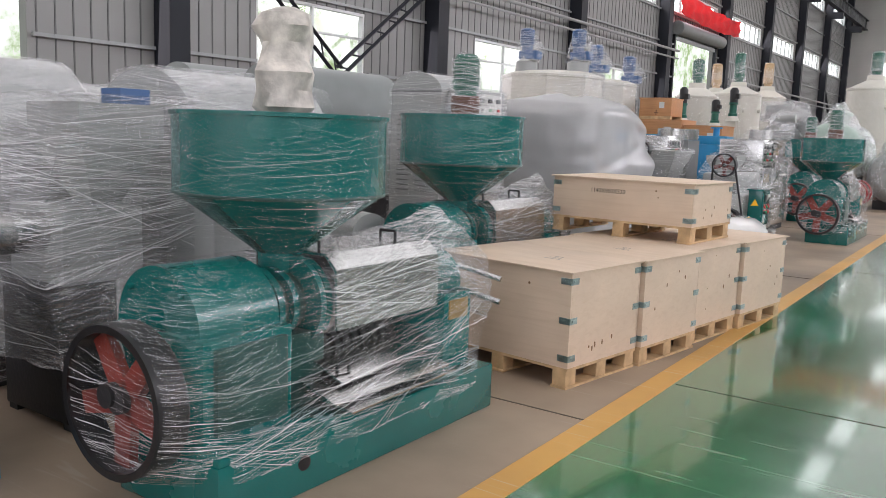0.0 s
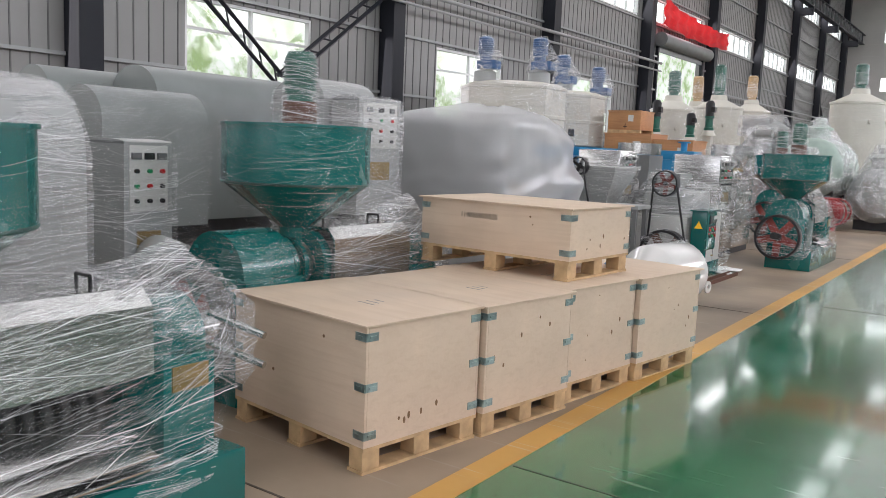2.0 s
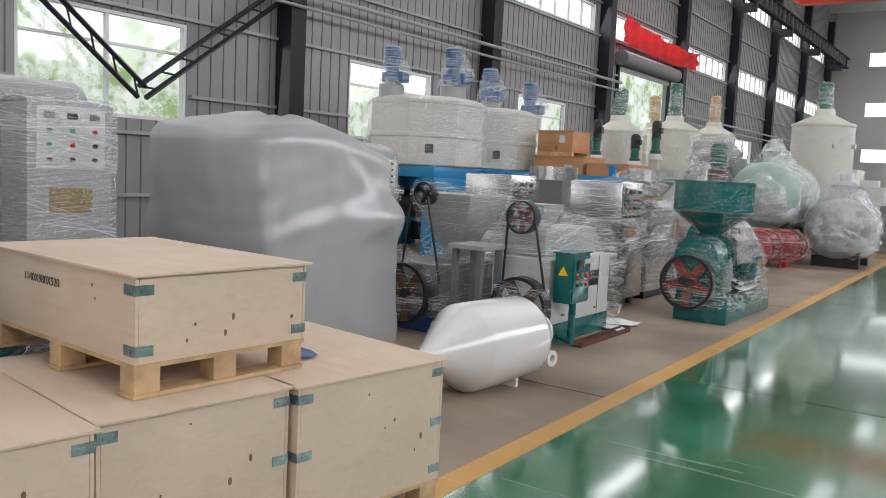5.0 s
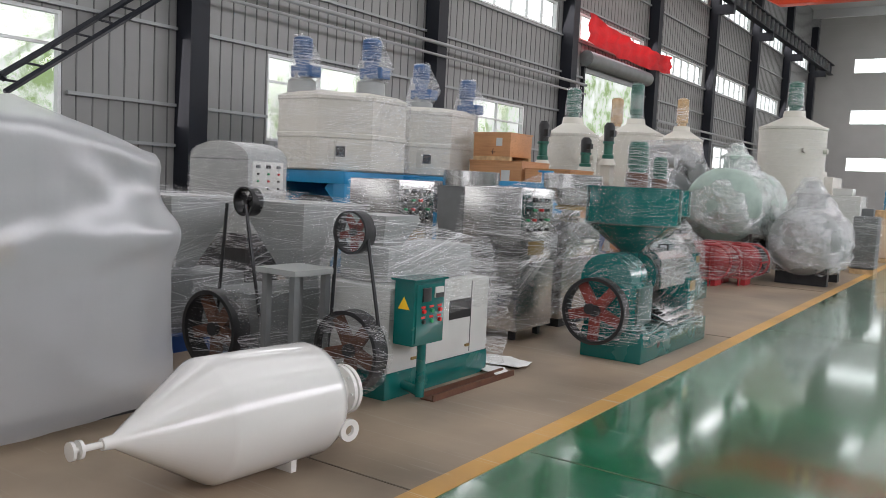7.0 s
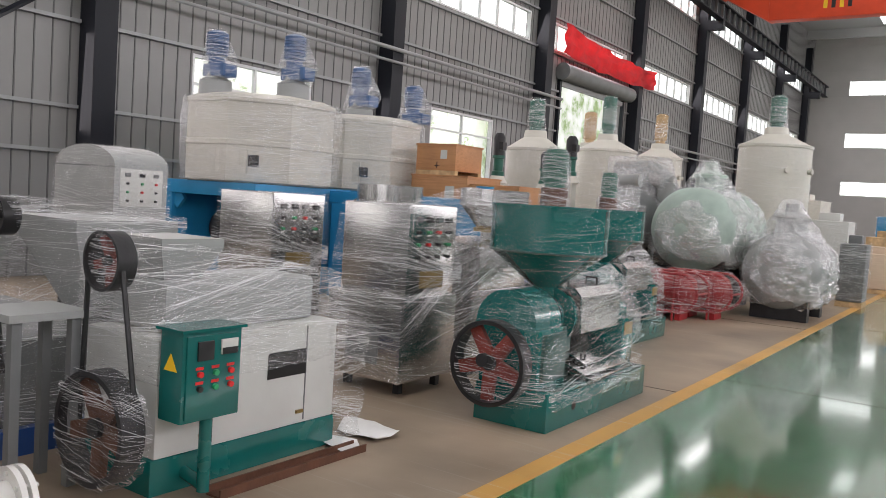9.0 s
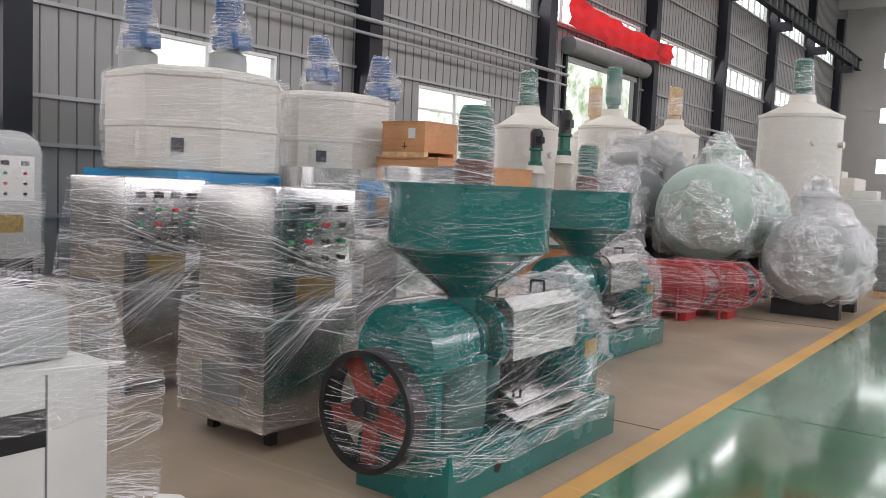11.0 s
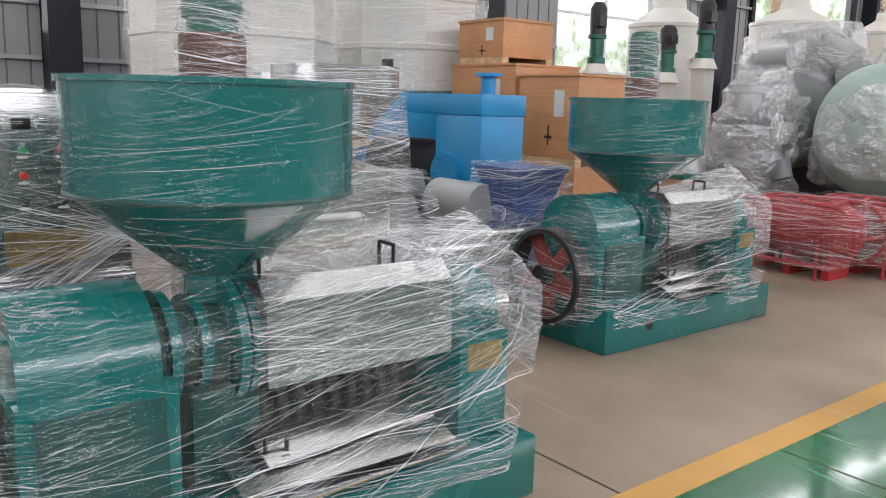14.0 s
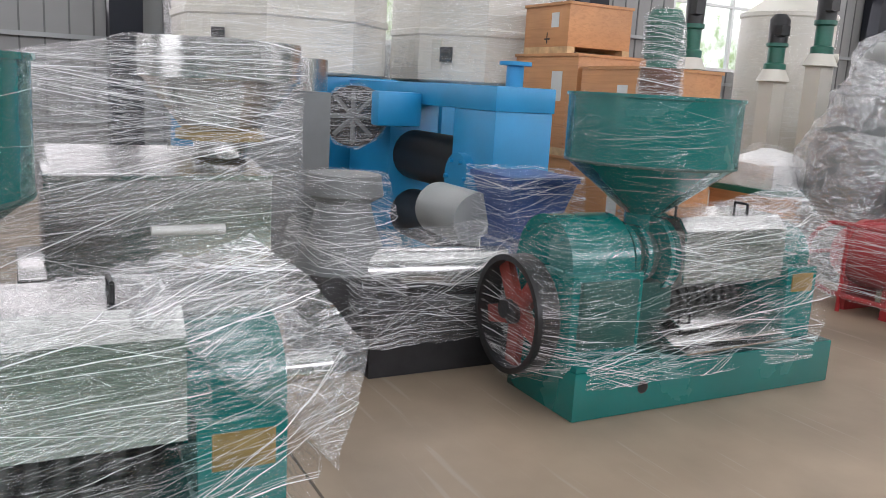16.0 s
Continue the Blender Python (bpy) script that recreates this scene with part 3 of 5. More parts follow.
# roller door and banner
dr = thing("door_1", "open roller door with a rolled shutter above", "door", X_W, COLS[5] + 4.4, 0, 0, "", "structure")
part("shutter_roll", cy((0.25, -2.9, 6.15), (0.25, 2.9, 6.15), 0.28), M_GREYD, dr)
for s in (-2.75, 2.62):
    part("guide_rail", bx(0.0, s, 0, 0.12, s + 0.13, 5.9), M_COL, dr)
part("lintel", bx(0.02, -2.7, 5.7, 0.1, 2.7, 5.86), M_PURLIN, dr)
bn = thing("banner", "red cloth banner with faint writing hung on the columns", "banner", X_W + 0.55, 36.9)
b = bmesh.new()
grid = []
for i in range(41):
    u = i / 40
    yy = -4.0 + 8.2 * u
    sagz = 7.6 - 0.3 * u - 0.16 * 4 * u * (1 - u)
    grid.append([b.verts.new((0.06 * math.sin(u * 21 + v * 2) + 0.03 * math.sin(u * 50), yy, sagz - v / 5 * (0.95 - 0.25 * u) + 0.02 * math.sin(u * 33))) for v in range(6)])
for p, q in zip(grid, grid[1:]):
    for i in range(5):
        b.faces.new((p[i], q[i], q[i + 1], p[i + 1]))
bmesh.ops.solidify(b, geom=b.faces[:], thickness=0.008)
part("cloth", b, M_BANNER, bn)


# ---- plywood crates ----
def crate(x, y, z, rz, w, d, h, foot, label, top_over=0.02, clips=True, group="plywood crates in a row"):
    """w along x, d along y, h of the box, on pallet feet."""
    t = thing("plywood_crate", label, "crate", x, y, z, rz, group)
    hw, hd = w / 2, d / 2
    z0 = foot + 0.018
    part("front_panel", bx(-hw, -hd, z0, hw, -hd + 0.015, z0 + h, bev=0.002), M_PLY, t)
    part("back_panel", bx(-hw, hd - 0.015, z0, hw, hd, z0 + h, bev=0.002), M_PLY, t)
    for s in (-hw, hw - 0.015):
        part("side_panel", bx(s, -hd + 0.016, z0, s + 0.015, hd - 0.016, z0 + h, bev=0.002), M_PLY, t)
    part("lid", bx(-hw - top_over, -hd - top_over, z0 + h, hw + top_over, hd + top_over, z0 + h + 0.012, bev=0.003), M_PLY, t)
    part("deck_board", bx(-hw, -hd, foot, hw, hd, z0), M_PINE, t)
    for i in (-1, 0, 1):
        part("pallet_runner", bx(i * (hw - 0.06) - 0.055, -hd, 0, i * (hw - 0.06) + 0.055, hd, 0.016), M_PINE, t)
        for j in (-1, 0, 1):
            xx, yy = i * (hw - 0.06), j * (hd - 0.06)
            part("pallet_block", bx(xx - 0.05, yy - 0.055, 0.016, xx + 0.05, yy + 0.055, foot, bev=0.004), M_PINE, t)
    if clips:
        for sx in (-1, 1):
            for sy in (-1, 1):
                for zz in (z0 + 0.06, z0 + h * 0.5, z0 + h - 0.05) if h > 0.45 else (z0 + 0.05, z0 + h - 0.05):
                    b = bmesh.new()
                    X, Y = sx * hw, sy * hd
                    box(b, min(X, X + sx * 0.004), min(Y, Y - sy * 0.075), zz - 0.02, max(X, X + sx * 0.004), max(Y, Y - sy * 0.075), zz + 0.02)
                    box(b, min(X, X - sx * 0.075), min(Y, Y + sy * 0.004), zz - 0.02, max(X, X - sx * 0.075), max(Y, Y + sy * 0.004), zz + 0.02)
                    box(b, X - sx * 0.06, Y + sy * 0.004, zz - 0.006, X - sx * 0.02, Y + sy * 0.008, zz + 0.006)
                    box(b, X + sx * 0.004, Y - sy * 0.06, zz - 0.006, X + sx * 0.008, Y - sy * 0.02, zz + 0.006)
                    part("corner_clip", b, M_GALV, t, "galvanised steel corner clip")
    rnd = random.Random(int(x * 100) + int(y * 77))
    for k in range(5):
        yy, zz = rnd.uniform(-hd * 0.85, hd * 0.85), rnd.uniform(z0 + 0.06, z0 + h - 0.06)
        s = rnd.uniform(0.004, 0.009)
        b = cy((hw + 0.0005, yy, zz), (hw + 0.0015, yy, zz), s, seg=8)
        bmesh.ops.scale(b, vec=(1, 1, rnd.uniform(1, 2.4)), space=Matrix.Translation((-hw, -yy, -zz)), verts=b.verts[:])
        part("knot", b, M_KNOT, t)
    for k in range(2):
        xx, zz = rnd.uniform(-hw * 0.85, hw * 0.85), rnd.uniform(z0 + 0.06, z0 + h - 0.06)
        part("knot", cy((xx, -hd - 0.0015, zz), (xx, -hd - 0.0005, zz), rnd.uniform(0.005, 0.011), seg=8), M_KNOT, t)
    return t, z0, h


CRZ = -8.0
_c, _s = math.cos(radians(CRZ)), math.sin(radians(CRZ))
# the row runs from the first crate's outer corner along the aisle
for i, (d, off) in enumerate(((0.81, 0.0), (0.80, 0.025), (0.80, -0.03), (0.87, 0.0))):
    a = [0.41, 1.24, 2.07, 2.93][i]
    lx, ly = -0.56 + off, a
    x, y = -2.13 + lx * _c - ly * _s, 4.41 + lx * _s + ly * _c
    t, z0, h = crate(x, y, 0.0, CRZ, 1.1, d, 0.59, 0.115, "tall pale birch plywood crate with steel corner clips on a pallet")
    for k in range(3):
        part("ink_mark", bx(0.08 + 0.01 * k, -0.06 + 0.05 * k, 0.7355, 0.21 - 0.02 * k, -0.053 + 0.05 * k, 0.7362), M_GREYD, t) if i < 3 else None
    CR_LAST = (x, y)
tc, z0, h = crate(-2.66, 6.75, 0.738, -4, 1.26, 0.82, 0.33, 0.115, "shallow plywood crate with handwritten sizes stacked on other crates", group="plywood crates")
fd = bpy.data.curves.new("writing", "FONT")
fd.body, fd.size, fd.extrude = "1140X980X520", 0.05, 0.0004
ob = new("writing", fd)
dg = bpy.context.evaluated_depsgraph_get()
me = bpy.data.meshes.new_from_object(ob.evaluated_get(dg))
bpy.data.objects.remove(ob)
wr = new("writing", me)
me.materials.append(M_INK)
wr.parent = tc
wr.matrix_basis = pose(-0.27, -0.4125, z0 + 0.22, 90, 0, 0)
tagged(wr, "black handwritten size figures")
# crumpled blue glove-like rag on the last crate
rag = tagged(part("blue_rag", hull([(random.uniform(-0.14, 0.14), random.uniform(-0.09, 0.09), random.uniform(0, 0.03)) for _ in range(14)], 0.04, 0.012, 3), M_MOTORB), "crumpled blue plastic scrap lying on a crate", "rag")
rag.matrix_world = pose(CR_LAST[0] + 0.1, CR_LAST[1] - 0.15, 0.737)


# ---- oil presses ----
def spoked_wheel(parent, x, y, z, r, spokes, m_spoke, m_rim, depth=0.12, label="red spoked flywheel with a black rim"):
    w = part("flywheel", lathe(bmesh.new(), [(r * 0.9, -depth / 2), (r * 0.985, -depth / 2), (r, -depth * 0.45), (r, depth * 0.9), (r * 0.9, depth * 0.9), (r * 0.9, -depth / 2)], 40, pose(x, y, z, 90), False), m_rim, parent, label)
    part("hub", cy((x, y - depth * 0.6, z), (x, y + depth * 0.6, z), r * 0.17), M_DARK, w)
    for k in range(spokes):
        a = 2 * math.pi * (k + 0.3) / spokes
        b = bmesh.new()
        v = []
        for yy in (-depth * 0.25, depth * 0.15):
            for q, ww in ((0.12, 0.17), (0.9, 0.15)):
                for s in (-1, 1):
                    v.append(b.verts.new((r * q, yy, s * r * ww)))
        for f in ((0, 1, 3, 2), (4, 6, 7, 5), (0, 2, 6, 4), (1, 5, 7, 3), (0, 4, 5, 1), (2, 3, 7, 6)):
            b.faces.new([v[i] for i in f])
        bmesh.ops.transform(b, matrix=Matrix.Translation((x, y, z)) @ Matrix.Rotation(a, 4, "Y"), verts=b.verts[:])
        part("spoke", b, m_spoke, w)
    return w


def handle(parent, x, y, z, along="y", w=0.1, h=0.05):
    d = Vector((0, w, 0)) if along == "y" else Vector((w, 0, 0))
    p = Vector((x, y, z))
    b = bmesh.new()
    tube(b, [p, p + Vector((0, 0, h)), p + d + Vector((0, 0, h)), p + d], 0.008)
    return part("handle", b, M_BLACK, parent, "black bent handle")


def motor_on(parent, x, y, z, foam):
    if foam:
        b = lathe(bmesh.new(), [(0.09, 0), (0.13, 0.04), (0.12, 0.12), (0.135, 0.2), (0.10, 0.26), (0.12, 0.34), (0.145, 0.41), (0.12, 0.47), (0.05, 0.5)], 24, pose(x, y, z))
        for v in b.verts:
            v.co += Vector((noise.noise(v.co * 9), noise.noise(v.co * 9 + Vector((5, 0, 0))), 0)) * 0.05
        m = part("agitator_motor", b, M_FOAM, parent, "agitator motor wrapped in white foam sheet")
        return
    m = part("agitator_motor", lathe(bmesh.new(), [(0.1, 0), (0.1, 0.14), (0.085, 0.16), (0.085, 0.2), (0.1, 0.21), (0.1, 0.43), (0.08, 0.47), (0.03, 0.475)], 24, pose(x, y, z)), M_GREENM, parent, "green agitator motor under film")
    part("gear_case", lathe(bmesh.new(), [(0.112, 0.01), (0.112, 0.15), (0.104, 0.16)], 20, pose(x, y, z)), M_BROWN, m)
    for k in range(7):
        part("cooling_fin", lathe(bmesh.new(), [(0.1, 0), (0.108, 0.004), (0.108, 0.010), (0.1, 0.014)], 20, pose(x, y, z + 0.235 + 0.027 * k)), M_GREENM, m)
    part("film", hull(disc(x, y, z, 0.13) + disc(x, y, z + 0.45, 0.115) + disc(x, y, z + 0.49, 0.06), 0.05, 0.012, 5), M_FILMD, m)


def oil_press(x, y, group, label, foam=False, seed=0, rz=0.0, tall=1.015):
    t = thing("oil_press", label, "oil press", x, y, 0, rz, group)
    t.scale = (1, 1, tall)
    base = part("base_frame", bx(-0.315, -0.975, 0, 0.315, 0.975, 0.26, bev=0.012), M_TEAL, t)
    part("lifting_hole", cy((0.3, -0.52, 0.14), (0.3175, -0.52, 0.14), 0.035), M_BLACK, base)
    part("base_lip", bx(-0.31, -0.97, 0.26, 0.312, -0.2, 0.29, bev=0.006), M_TEAL, base)
    gx = -0.185
    g = part("gearbox", bx(-0.31, -0.95, 0.29, 0.2, -0.48, 0.74, bev=0.02), M_TEAL, t)
    b = bmesh.new()
    cyl(b, (gx + 0.08, -0.93, 0.74), (gx + 0.08, -0.52, 0.74), 0.265, None, 40)
    part("gear_cover", b, M_TEAL, g)
    for k in range(8):
        a = 2 * math.pi * k / 8
        part("bolt", cy((gx + 0.08 + 0.225 * math.cos(a), -0.955, 0.74 + 0.225 * math.sin(a)), (gx + 0.08 + 0.225 * math.cos(a), -0.93, 0.74 + 0.225 * math.sin(a)), 0.013, seg=6), M_TEAL, g)
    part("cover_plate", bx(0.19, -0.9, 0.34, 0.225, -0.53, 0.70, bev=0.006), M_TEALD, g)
    part("drive_shaft", cy((gx, -1.12, 0.48), (gx, -0.9, 0.48), 0.05), M_DARK, t)
    spoked_wheel(t, gx + 0.05, -1.045, 0.465, 0.32, 5, M_RED, M_BLACK, 0.1)
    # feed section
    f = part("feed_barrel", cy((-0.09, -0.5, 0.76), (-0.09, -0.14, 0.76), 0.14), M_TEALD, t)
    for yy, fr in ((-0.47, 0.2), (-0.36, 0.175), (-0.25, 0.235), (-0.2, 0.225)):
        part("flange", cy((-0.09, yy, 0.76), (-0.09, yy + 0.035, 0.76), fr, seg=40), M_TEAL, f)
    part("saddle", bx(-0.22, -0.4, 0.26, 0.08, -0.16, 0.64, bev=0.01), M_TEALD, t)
    # pressing chamber under its cover
    ch = part("pressing_chamber", cy((-0.09, -0.14, 0.72), (-0.09, 0.62, 0.72), 0.15), M_DARK, t)
    for k in range(9):
        part("cage_ring", cy((-0.09, -0.1 + 0.08 * k, 0.72), (-0.09, -0.065 + 0.08 * k, 0.72), 0.165, seg=20), M_GREYD, ch)
    b = bmesh.new()
    sec = [(-0.36, 0.62), (-0.36, 0.92), (-0.27, 1.0), (0.09, 1.0), (0.16, 0.93), (0.17, 0.64), (0.155, 0.64), (0.145, 0.92), (0.085, 0.985), (-0.265, 0.985), (-0.345, 0.915), (-0.345, 0.62)]
    A = [b.verts.new((p, -0.17, q)) for p, q in sec]
    Bv = [b.verts.new((p, 0.62, q)) for p, q in sec]
    nn = len(sec)
    for i in range(nn):
        b.faces.new((A[i], A[(i + 1) % nn], Bv[(i + 1) % nn], Bv[i]))
    b.faces.new(A[::-1]), b.faces.new(Bv)
    cv = part("steel_cover", b, M_STEEL, t, "bent stainless steel cover", 25)
    handle(cv, -0.1, -0.12, 1.0, "x")
    handle(cv, -0.1, 0.45, 1.0, "x")
    # end frame
    e = part("end_frame", bx(-0.3, 0.64, 0.26, 0.2, 0.9, 0.7, bev=0.015), M_TEAL, t)
    part("end_bearing", cy((-0.09, 0.63, 0.72), (-0.09, 0.92, 0.72), 0.2, seg=32), M_TEAL, e)
    part("name_plate", bx(0.2, 0.68, 0.55, 0.205, 0.86, 0.66, bev=0.001), M_GOLD, e, "small engraved brass plate")
    part("adjust_screw", cy((-0.09, 0.9, 0.72), (-0.09, 1.12, 0.72), 0.05), M_STEEL, t)
    for zz in (0.8, 0.66) if foam else ():
        part("turning_bar", cy((-0.05, 1.06, zz), (0.25, 1.13, zz - 0.07), 0.017), M_STEEL, t, "bright steel turning bar")
    # loose trays under the chamber
    for k, (zz, tilt, xx) in enumerate(((0.40, -18, 0.14), (0.33, -8, 0.16), (0.48, -26, 0.04))):
        tr = part("oil_tray", bx(-0.18, -0.45, -0.006, 0.18, 0.42, 0.006, bev=0.003, m=pose(xx, 0.12 + 0.05 * k, zz, 0, -tilt, 3 * k)), M_STEEL, t, "stainless steel oil tray")
        if k < 2:
            handle(tr, xx + 0.06, -0.2, zz + 0.02, "y", 0.08, 0.06)
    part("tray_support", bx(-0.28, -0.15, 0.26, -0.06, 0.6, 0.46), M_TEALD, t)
    # hopper
    hx, hy = -0.165, -0.21
    R = 0.485
    prof = [(0.11, 0.86), (0.11, 0.99), (R, 1.28), (R, 1.63), (R + 0.012, 1.632), (R + 0.012, 1.65), (R - 0.008, 1.65), (R - 0.008, 1.285), (0.1, 1.0), (0.1, 0.86), (0.11, 0.86)]
    hp = part("hopper", lathe(bmesh.new(), prof, 64, pose(hx, hy, 0), False), M_TEAL, t, "teal steel hopper with a funnel")
    part("hopper_lid", cy((hx, hy, 1.625), (hx, hy, 1.64), R - 0.01, seg=48), M_TEALD, hp)
    part("seam", lathe(bmesh.new(), [(R + 0.001, 1.272), (R + 0.004, 1.28), (R + 0.001, 1.288)], 64, pose(hx, hy, 0), False), M_TEALD, hp)
    part("film", lathe(bmesh.new(), [(R + 0.012, 1.27), (R + 0.02, 1.3), (R + 0.02, 1.5), (R + 0.018, 1.655)], 64, pose(hx, hy, 0), False), M_FILMH, hp, "clear film round the hopper")
    motor_on(t, hx + 0.02, hy, 1.64, foam)
    # film
    fc = hull(disc(hx, hy, 1.30, R + 0.01, 20) + disc(hx, hy, 1.02, 0.26, 12) + [(-0.05, 0.0, 0.98), (0.1, -0.4, 0.95), (-0.28, -0.5, 0.98)], 0.09, 0.02, seed)
    part("film", fc, M_FILMH, t, "clear film drawn down from the hopper")
    body = [(gx + 0.05 + 0.335 * math.cos(a), -1.115, 0.465 + 0.335 * math.sin(a)) for a in [0.52 * i for i in range(12)]] + corners(-0.34, -0.9, 0.16, 0.335, 0.8, 0.3) + corners(-0.38, -0.93, 0.6, 0.25, 0.62, 0.96) + [(gx + 0.08 + 0.27 * math.cos(a), -0.95, 0.74 + 0.27 * math.sin(a)) for a in (0.4, 0.9, 1.57, 2.2, 2.8)] + [(-0.25, 0.95, 0.95), (0.1, 0.98, 0.9), (0.05, 1.14, 0.8), (0.28, 0.97, 0.55), (0.1, -0.1, 1.04), (-0.2, 0.5, 1.04)]
    part("film", hull(body, 0.09, 0.022, seed + 1, 0.03), M_FILM, t, "crinkled clear stretch film round the press")
    part("film", hull(corners(-0.38, -0.22, 0.66, 0.19, 0.68, 0.98) + [(-0.1, 0.1, 1.03), (-0.2, 0.55, 1.05)], 0.07, 0.018, seed + 7), M_FILM, t, "doubled film over the steel cover")
    # a loose peak of film at the end
    part("film", hull([(-0.3, 0.5, 1.0), (0.12, 0.5, 0.99), (-0.05, 0.85, 1.18), (-0.25, 1.05, 0.92), (0.1, 1.2, 0.86), (0.22, 1.05, 0.5), (-0.2, 1.1, 0.6), (0.26, 0.9, 0.7)], 0.05, 0.04, seed + 2), M_FILMW, t, "loose bunched end of stretch film")
    return t


PG = "teal oil presses"
oil_press(-2.655, 2.9, PG, "teal oil press wrapped in clear film, agitator motor in white foam", True, 1, 0, 0.965)
oil_press(-3.5, 5.65, PG, "teal oil press wrapped in clear film behind plywood crates", False, 2)
oil_press(-2.465, 15.13, PG, "teal oil press wrapped in clear film beside the yellow line", False, 3)
oil_press(-3.58, 18.81, PG, "teal oil press in clear film set back from the line", False, 4)


# ---- cabinets ----
def panel_controls(parent, x, y0, y1, z0, z1, rows, cols, plate_mat=M_OFFW):
    """A control panel facing +x."""
    pl = part("control_panel", bx(x, y0, z0, x + 0.006, y1, z1, bev=0.002), plate_mat, parent)
    for r in range(rows):
        for c in range(cols):
            yy, zz = y0 + (y1 - y0) * (c + 0.5) / cols, z1 - (z1 - z0) * (r + 0.7) / (rows + 0.4)
            if r == 0:
                part("meter", bx(x + 0.006, yy - 0.035, zz - 0.022, x + 0.022, yy + 0.035, zz + 0.022, bev=0.003), M_BLACK if c % 2 else M_GREYD, pl)
            else:
                part("knob", cy((x + 0.006, yy, zz), (x + 0.028, yy, zz), 0.015, seg=12), (M_REDB, M_BLACK, M_GRNB)[(r + c) % 3] if r < 3 else M_BLACK, pl)
                part("tag", bx(x + 0.006, yy - 0.02, zz - 0.035, x + 0.008, yy + 0.02, zz - 0.024), M_OFFW, pl)
    return pl


def arch_prism(x0, x1, y0, y1, z0, zs, rise, seg=18):
    """A box with a rounded top whose arch faces y."""
    b = bmesh.new()
    sec = [(x0, z0), (x0, zs)] + [((x0 + x1) / 2 - (x1 - x0) / 2 * math.cos(math.pi * i / seg), zs + rise * math.sin(math.pi * i / seg)) for i in range(1, seg)] + [(x1, zs), (x1, z0)]
    A = [b.verts.new((p, y0, q)) for p, q in sec]
    Bv = [b.verts.new((p, y1, q)) for p, q in sec]
    for i in range(len(sec)):
        b.faces.new((A[i], A[(i + 1) % len(sec)], Bv[(i + 1) % len(sec)], Bv[i]))
    b.faces.new(A[::-1]), b.faces.new(Bv)
    return b


def arch_cabinet(x0, x1, y0, y1, z0, zs, rise, mt, label, louvre=False, film=True, panel=False, seed=0, fm=None):
    t = thing("roaster_cabinet", label, "machine", (x0 + x1) / 2, (y0 + y1) / 2)
    hx, hy = (x1 - x0) / 2, (y1 - y0) / 2
    part("housing", arch_prism(-hx, hx, -hy, hy, z0, zs, rise), mt, t)
    part("stand", bx(-hx + 0.06, -hy + 0.05, 0, hx - 0.06, hy - 0.05, z0), M_DARK, t)
    part("end_seam", bx(-hx - 0.003, -hy - 0.004, zs - 0.012, hx + 0.003, -hy, zs + 0.004), M_GREYD, t)
    if louvre:
        for c in range(2):
            for r in range(16):
                xx = -hx * 0.45 + c * hx * 0.75
                part("louvre", bx(xx - 0.085, -0.012, -0.006, xx + 0.085, 0.0, 0.006, m=pose(0, -hy, z0 + 0.25 + 0.055 * r, 25)), M_GREYD, t)
    if panel:
        panel_controls(t, hx, -hy * 0.8, hy * 0.8, zs - 0.45, zs - 0.02, 4, 3)
        part("maker_plate", bx(hx, -hy * 0.5, zs - 0.75, hx + 0.006, hy * 0.5, zs - 0.58), M_GOLD, t, "brass maker's plate")
    if film:
        pts = corners(-hx - 0.02, -hy - 0.02, max(0.05, z0 - 0.2), hx + 0.03, hy + 0.02, zs) + [(-hx * math.cos(math.pi * i / 8), s * (hy + 0.02), zs + (rise + 0.02) * math.sin(math.pi * i / 8)) for i in range(1, 8) for s in (-1, 1)]
        part("film", hull(pts, 0.14, 0.014, seed), fm or M_FILMD, t, "stretch film wrapped round the machine")
    return t


def steel_cabinet(x0, x1, y0, y1, h, label, mt, rows=4, seed=0, stepped=False, fm=None):
    t = thing("control_cabinet", label, "cabinet", (x0 + x1) / 2, (y0 + y1) / 2)
    hx, hy = (x1 - x0) / 2, (y1 - y0) / 2
    for sx in (-1, 1):
        for sy in (-1, 1):
            part("foot", bx(sx * (hx - 0.08) - 0.03, sy * (hy - 0.08) - 0.03, 0, sx * (hx - 0.08) + 0.03, sy * (hy - 0.08) + 0.03, 0.12), M_DARK, t)
    low = 0.16 if stepped else 0.0
    part("body", bx(-hx - low * 0.3, -hy - low * 0.6, 0.12, hx + low * 0.3, hy, h * 0.52, bev=0.01), mt, t)
    part("upper_body", bx(-hx, -hy, h * 0.52, hx, hy, h, bev=0.012), mt, t)
    part("edge_post", bx(hx + low * 0.3 - 0.02, -hy - low * 0.6 - 0.006, 0.12, hx + low * 0.3 + 0.006, -hy - low * 0.6 + 0.03, h * 0.52), M_STEEL, t)
    panel_controls(t, hx, -hy * 0.85, hy * 0.85, h * 0.68, h * 0.97, rows, 4, mt)
    part("maker_plate", bx(hx, -hy * 0.45, h * 0.56, hx + 0.006, hy * 0.5, h * 0.65), M_GOLD, t, "brass maker's plate")
    part("vent_grille", bx(-hx * 0.5, -hy - low * 0.6 - 0.004, 0.25, hx * 0.5, -hy - low * 0.6, 0.5), M_GREYD, t)
    part("film", hull(corners(-hx - 0.05, -hy - 0.12, 0.14, hx + 0.07, hy + 0.03, h * 0.5) + corners(-hx - 0.02, -hy - 0.02, h * 0.5, hx + 0.03, hy + 0.02, h + 0.015), 0.12, 0.014, seed, 0.02), fm or M_FILM, t, "clear stretch film round the cabinet")
    return t


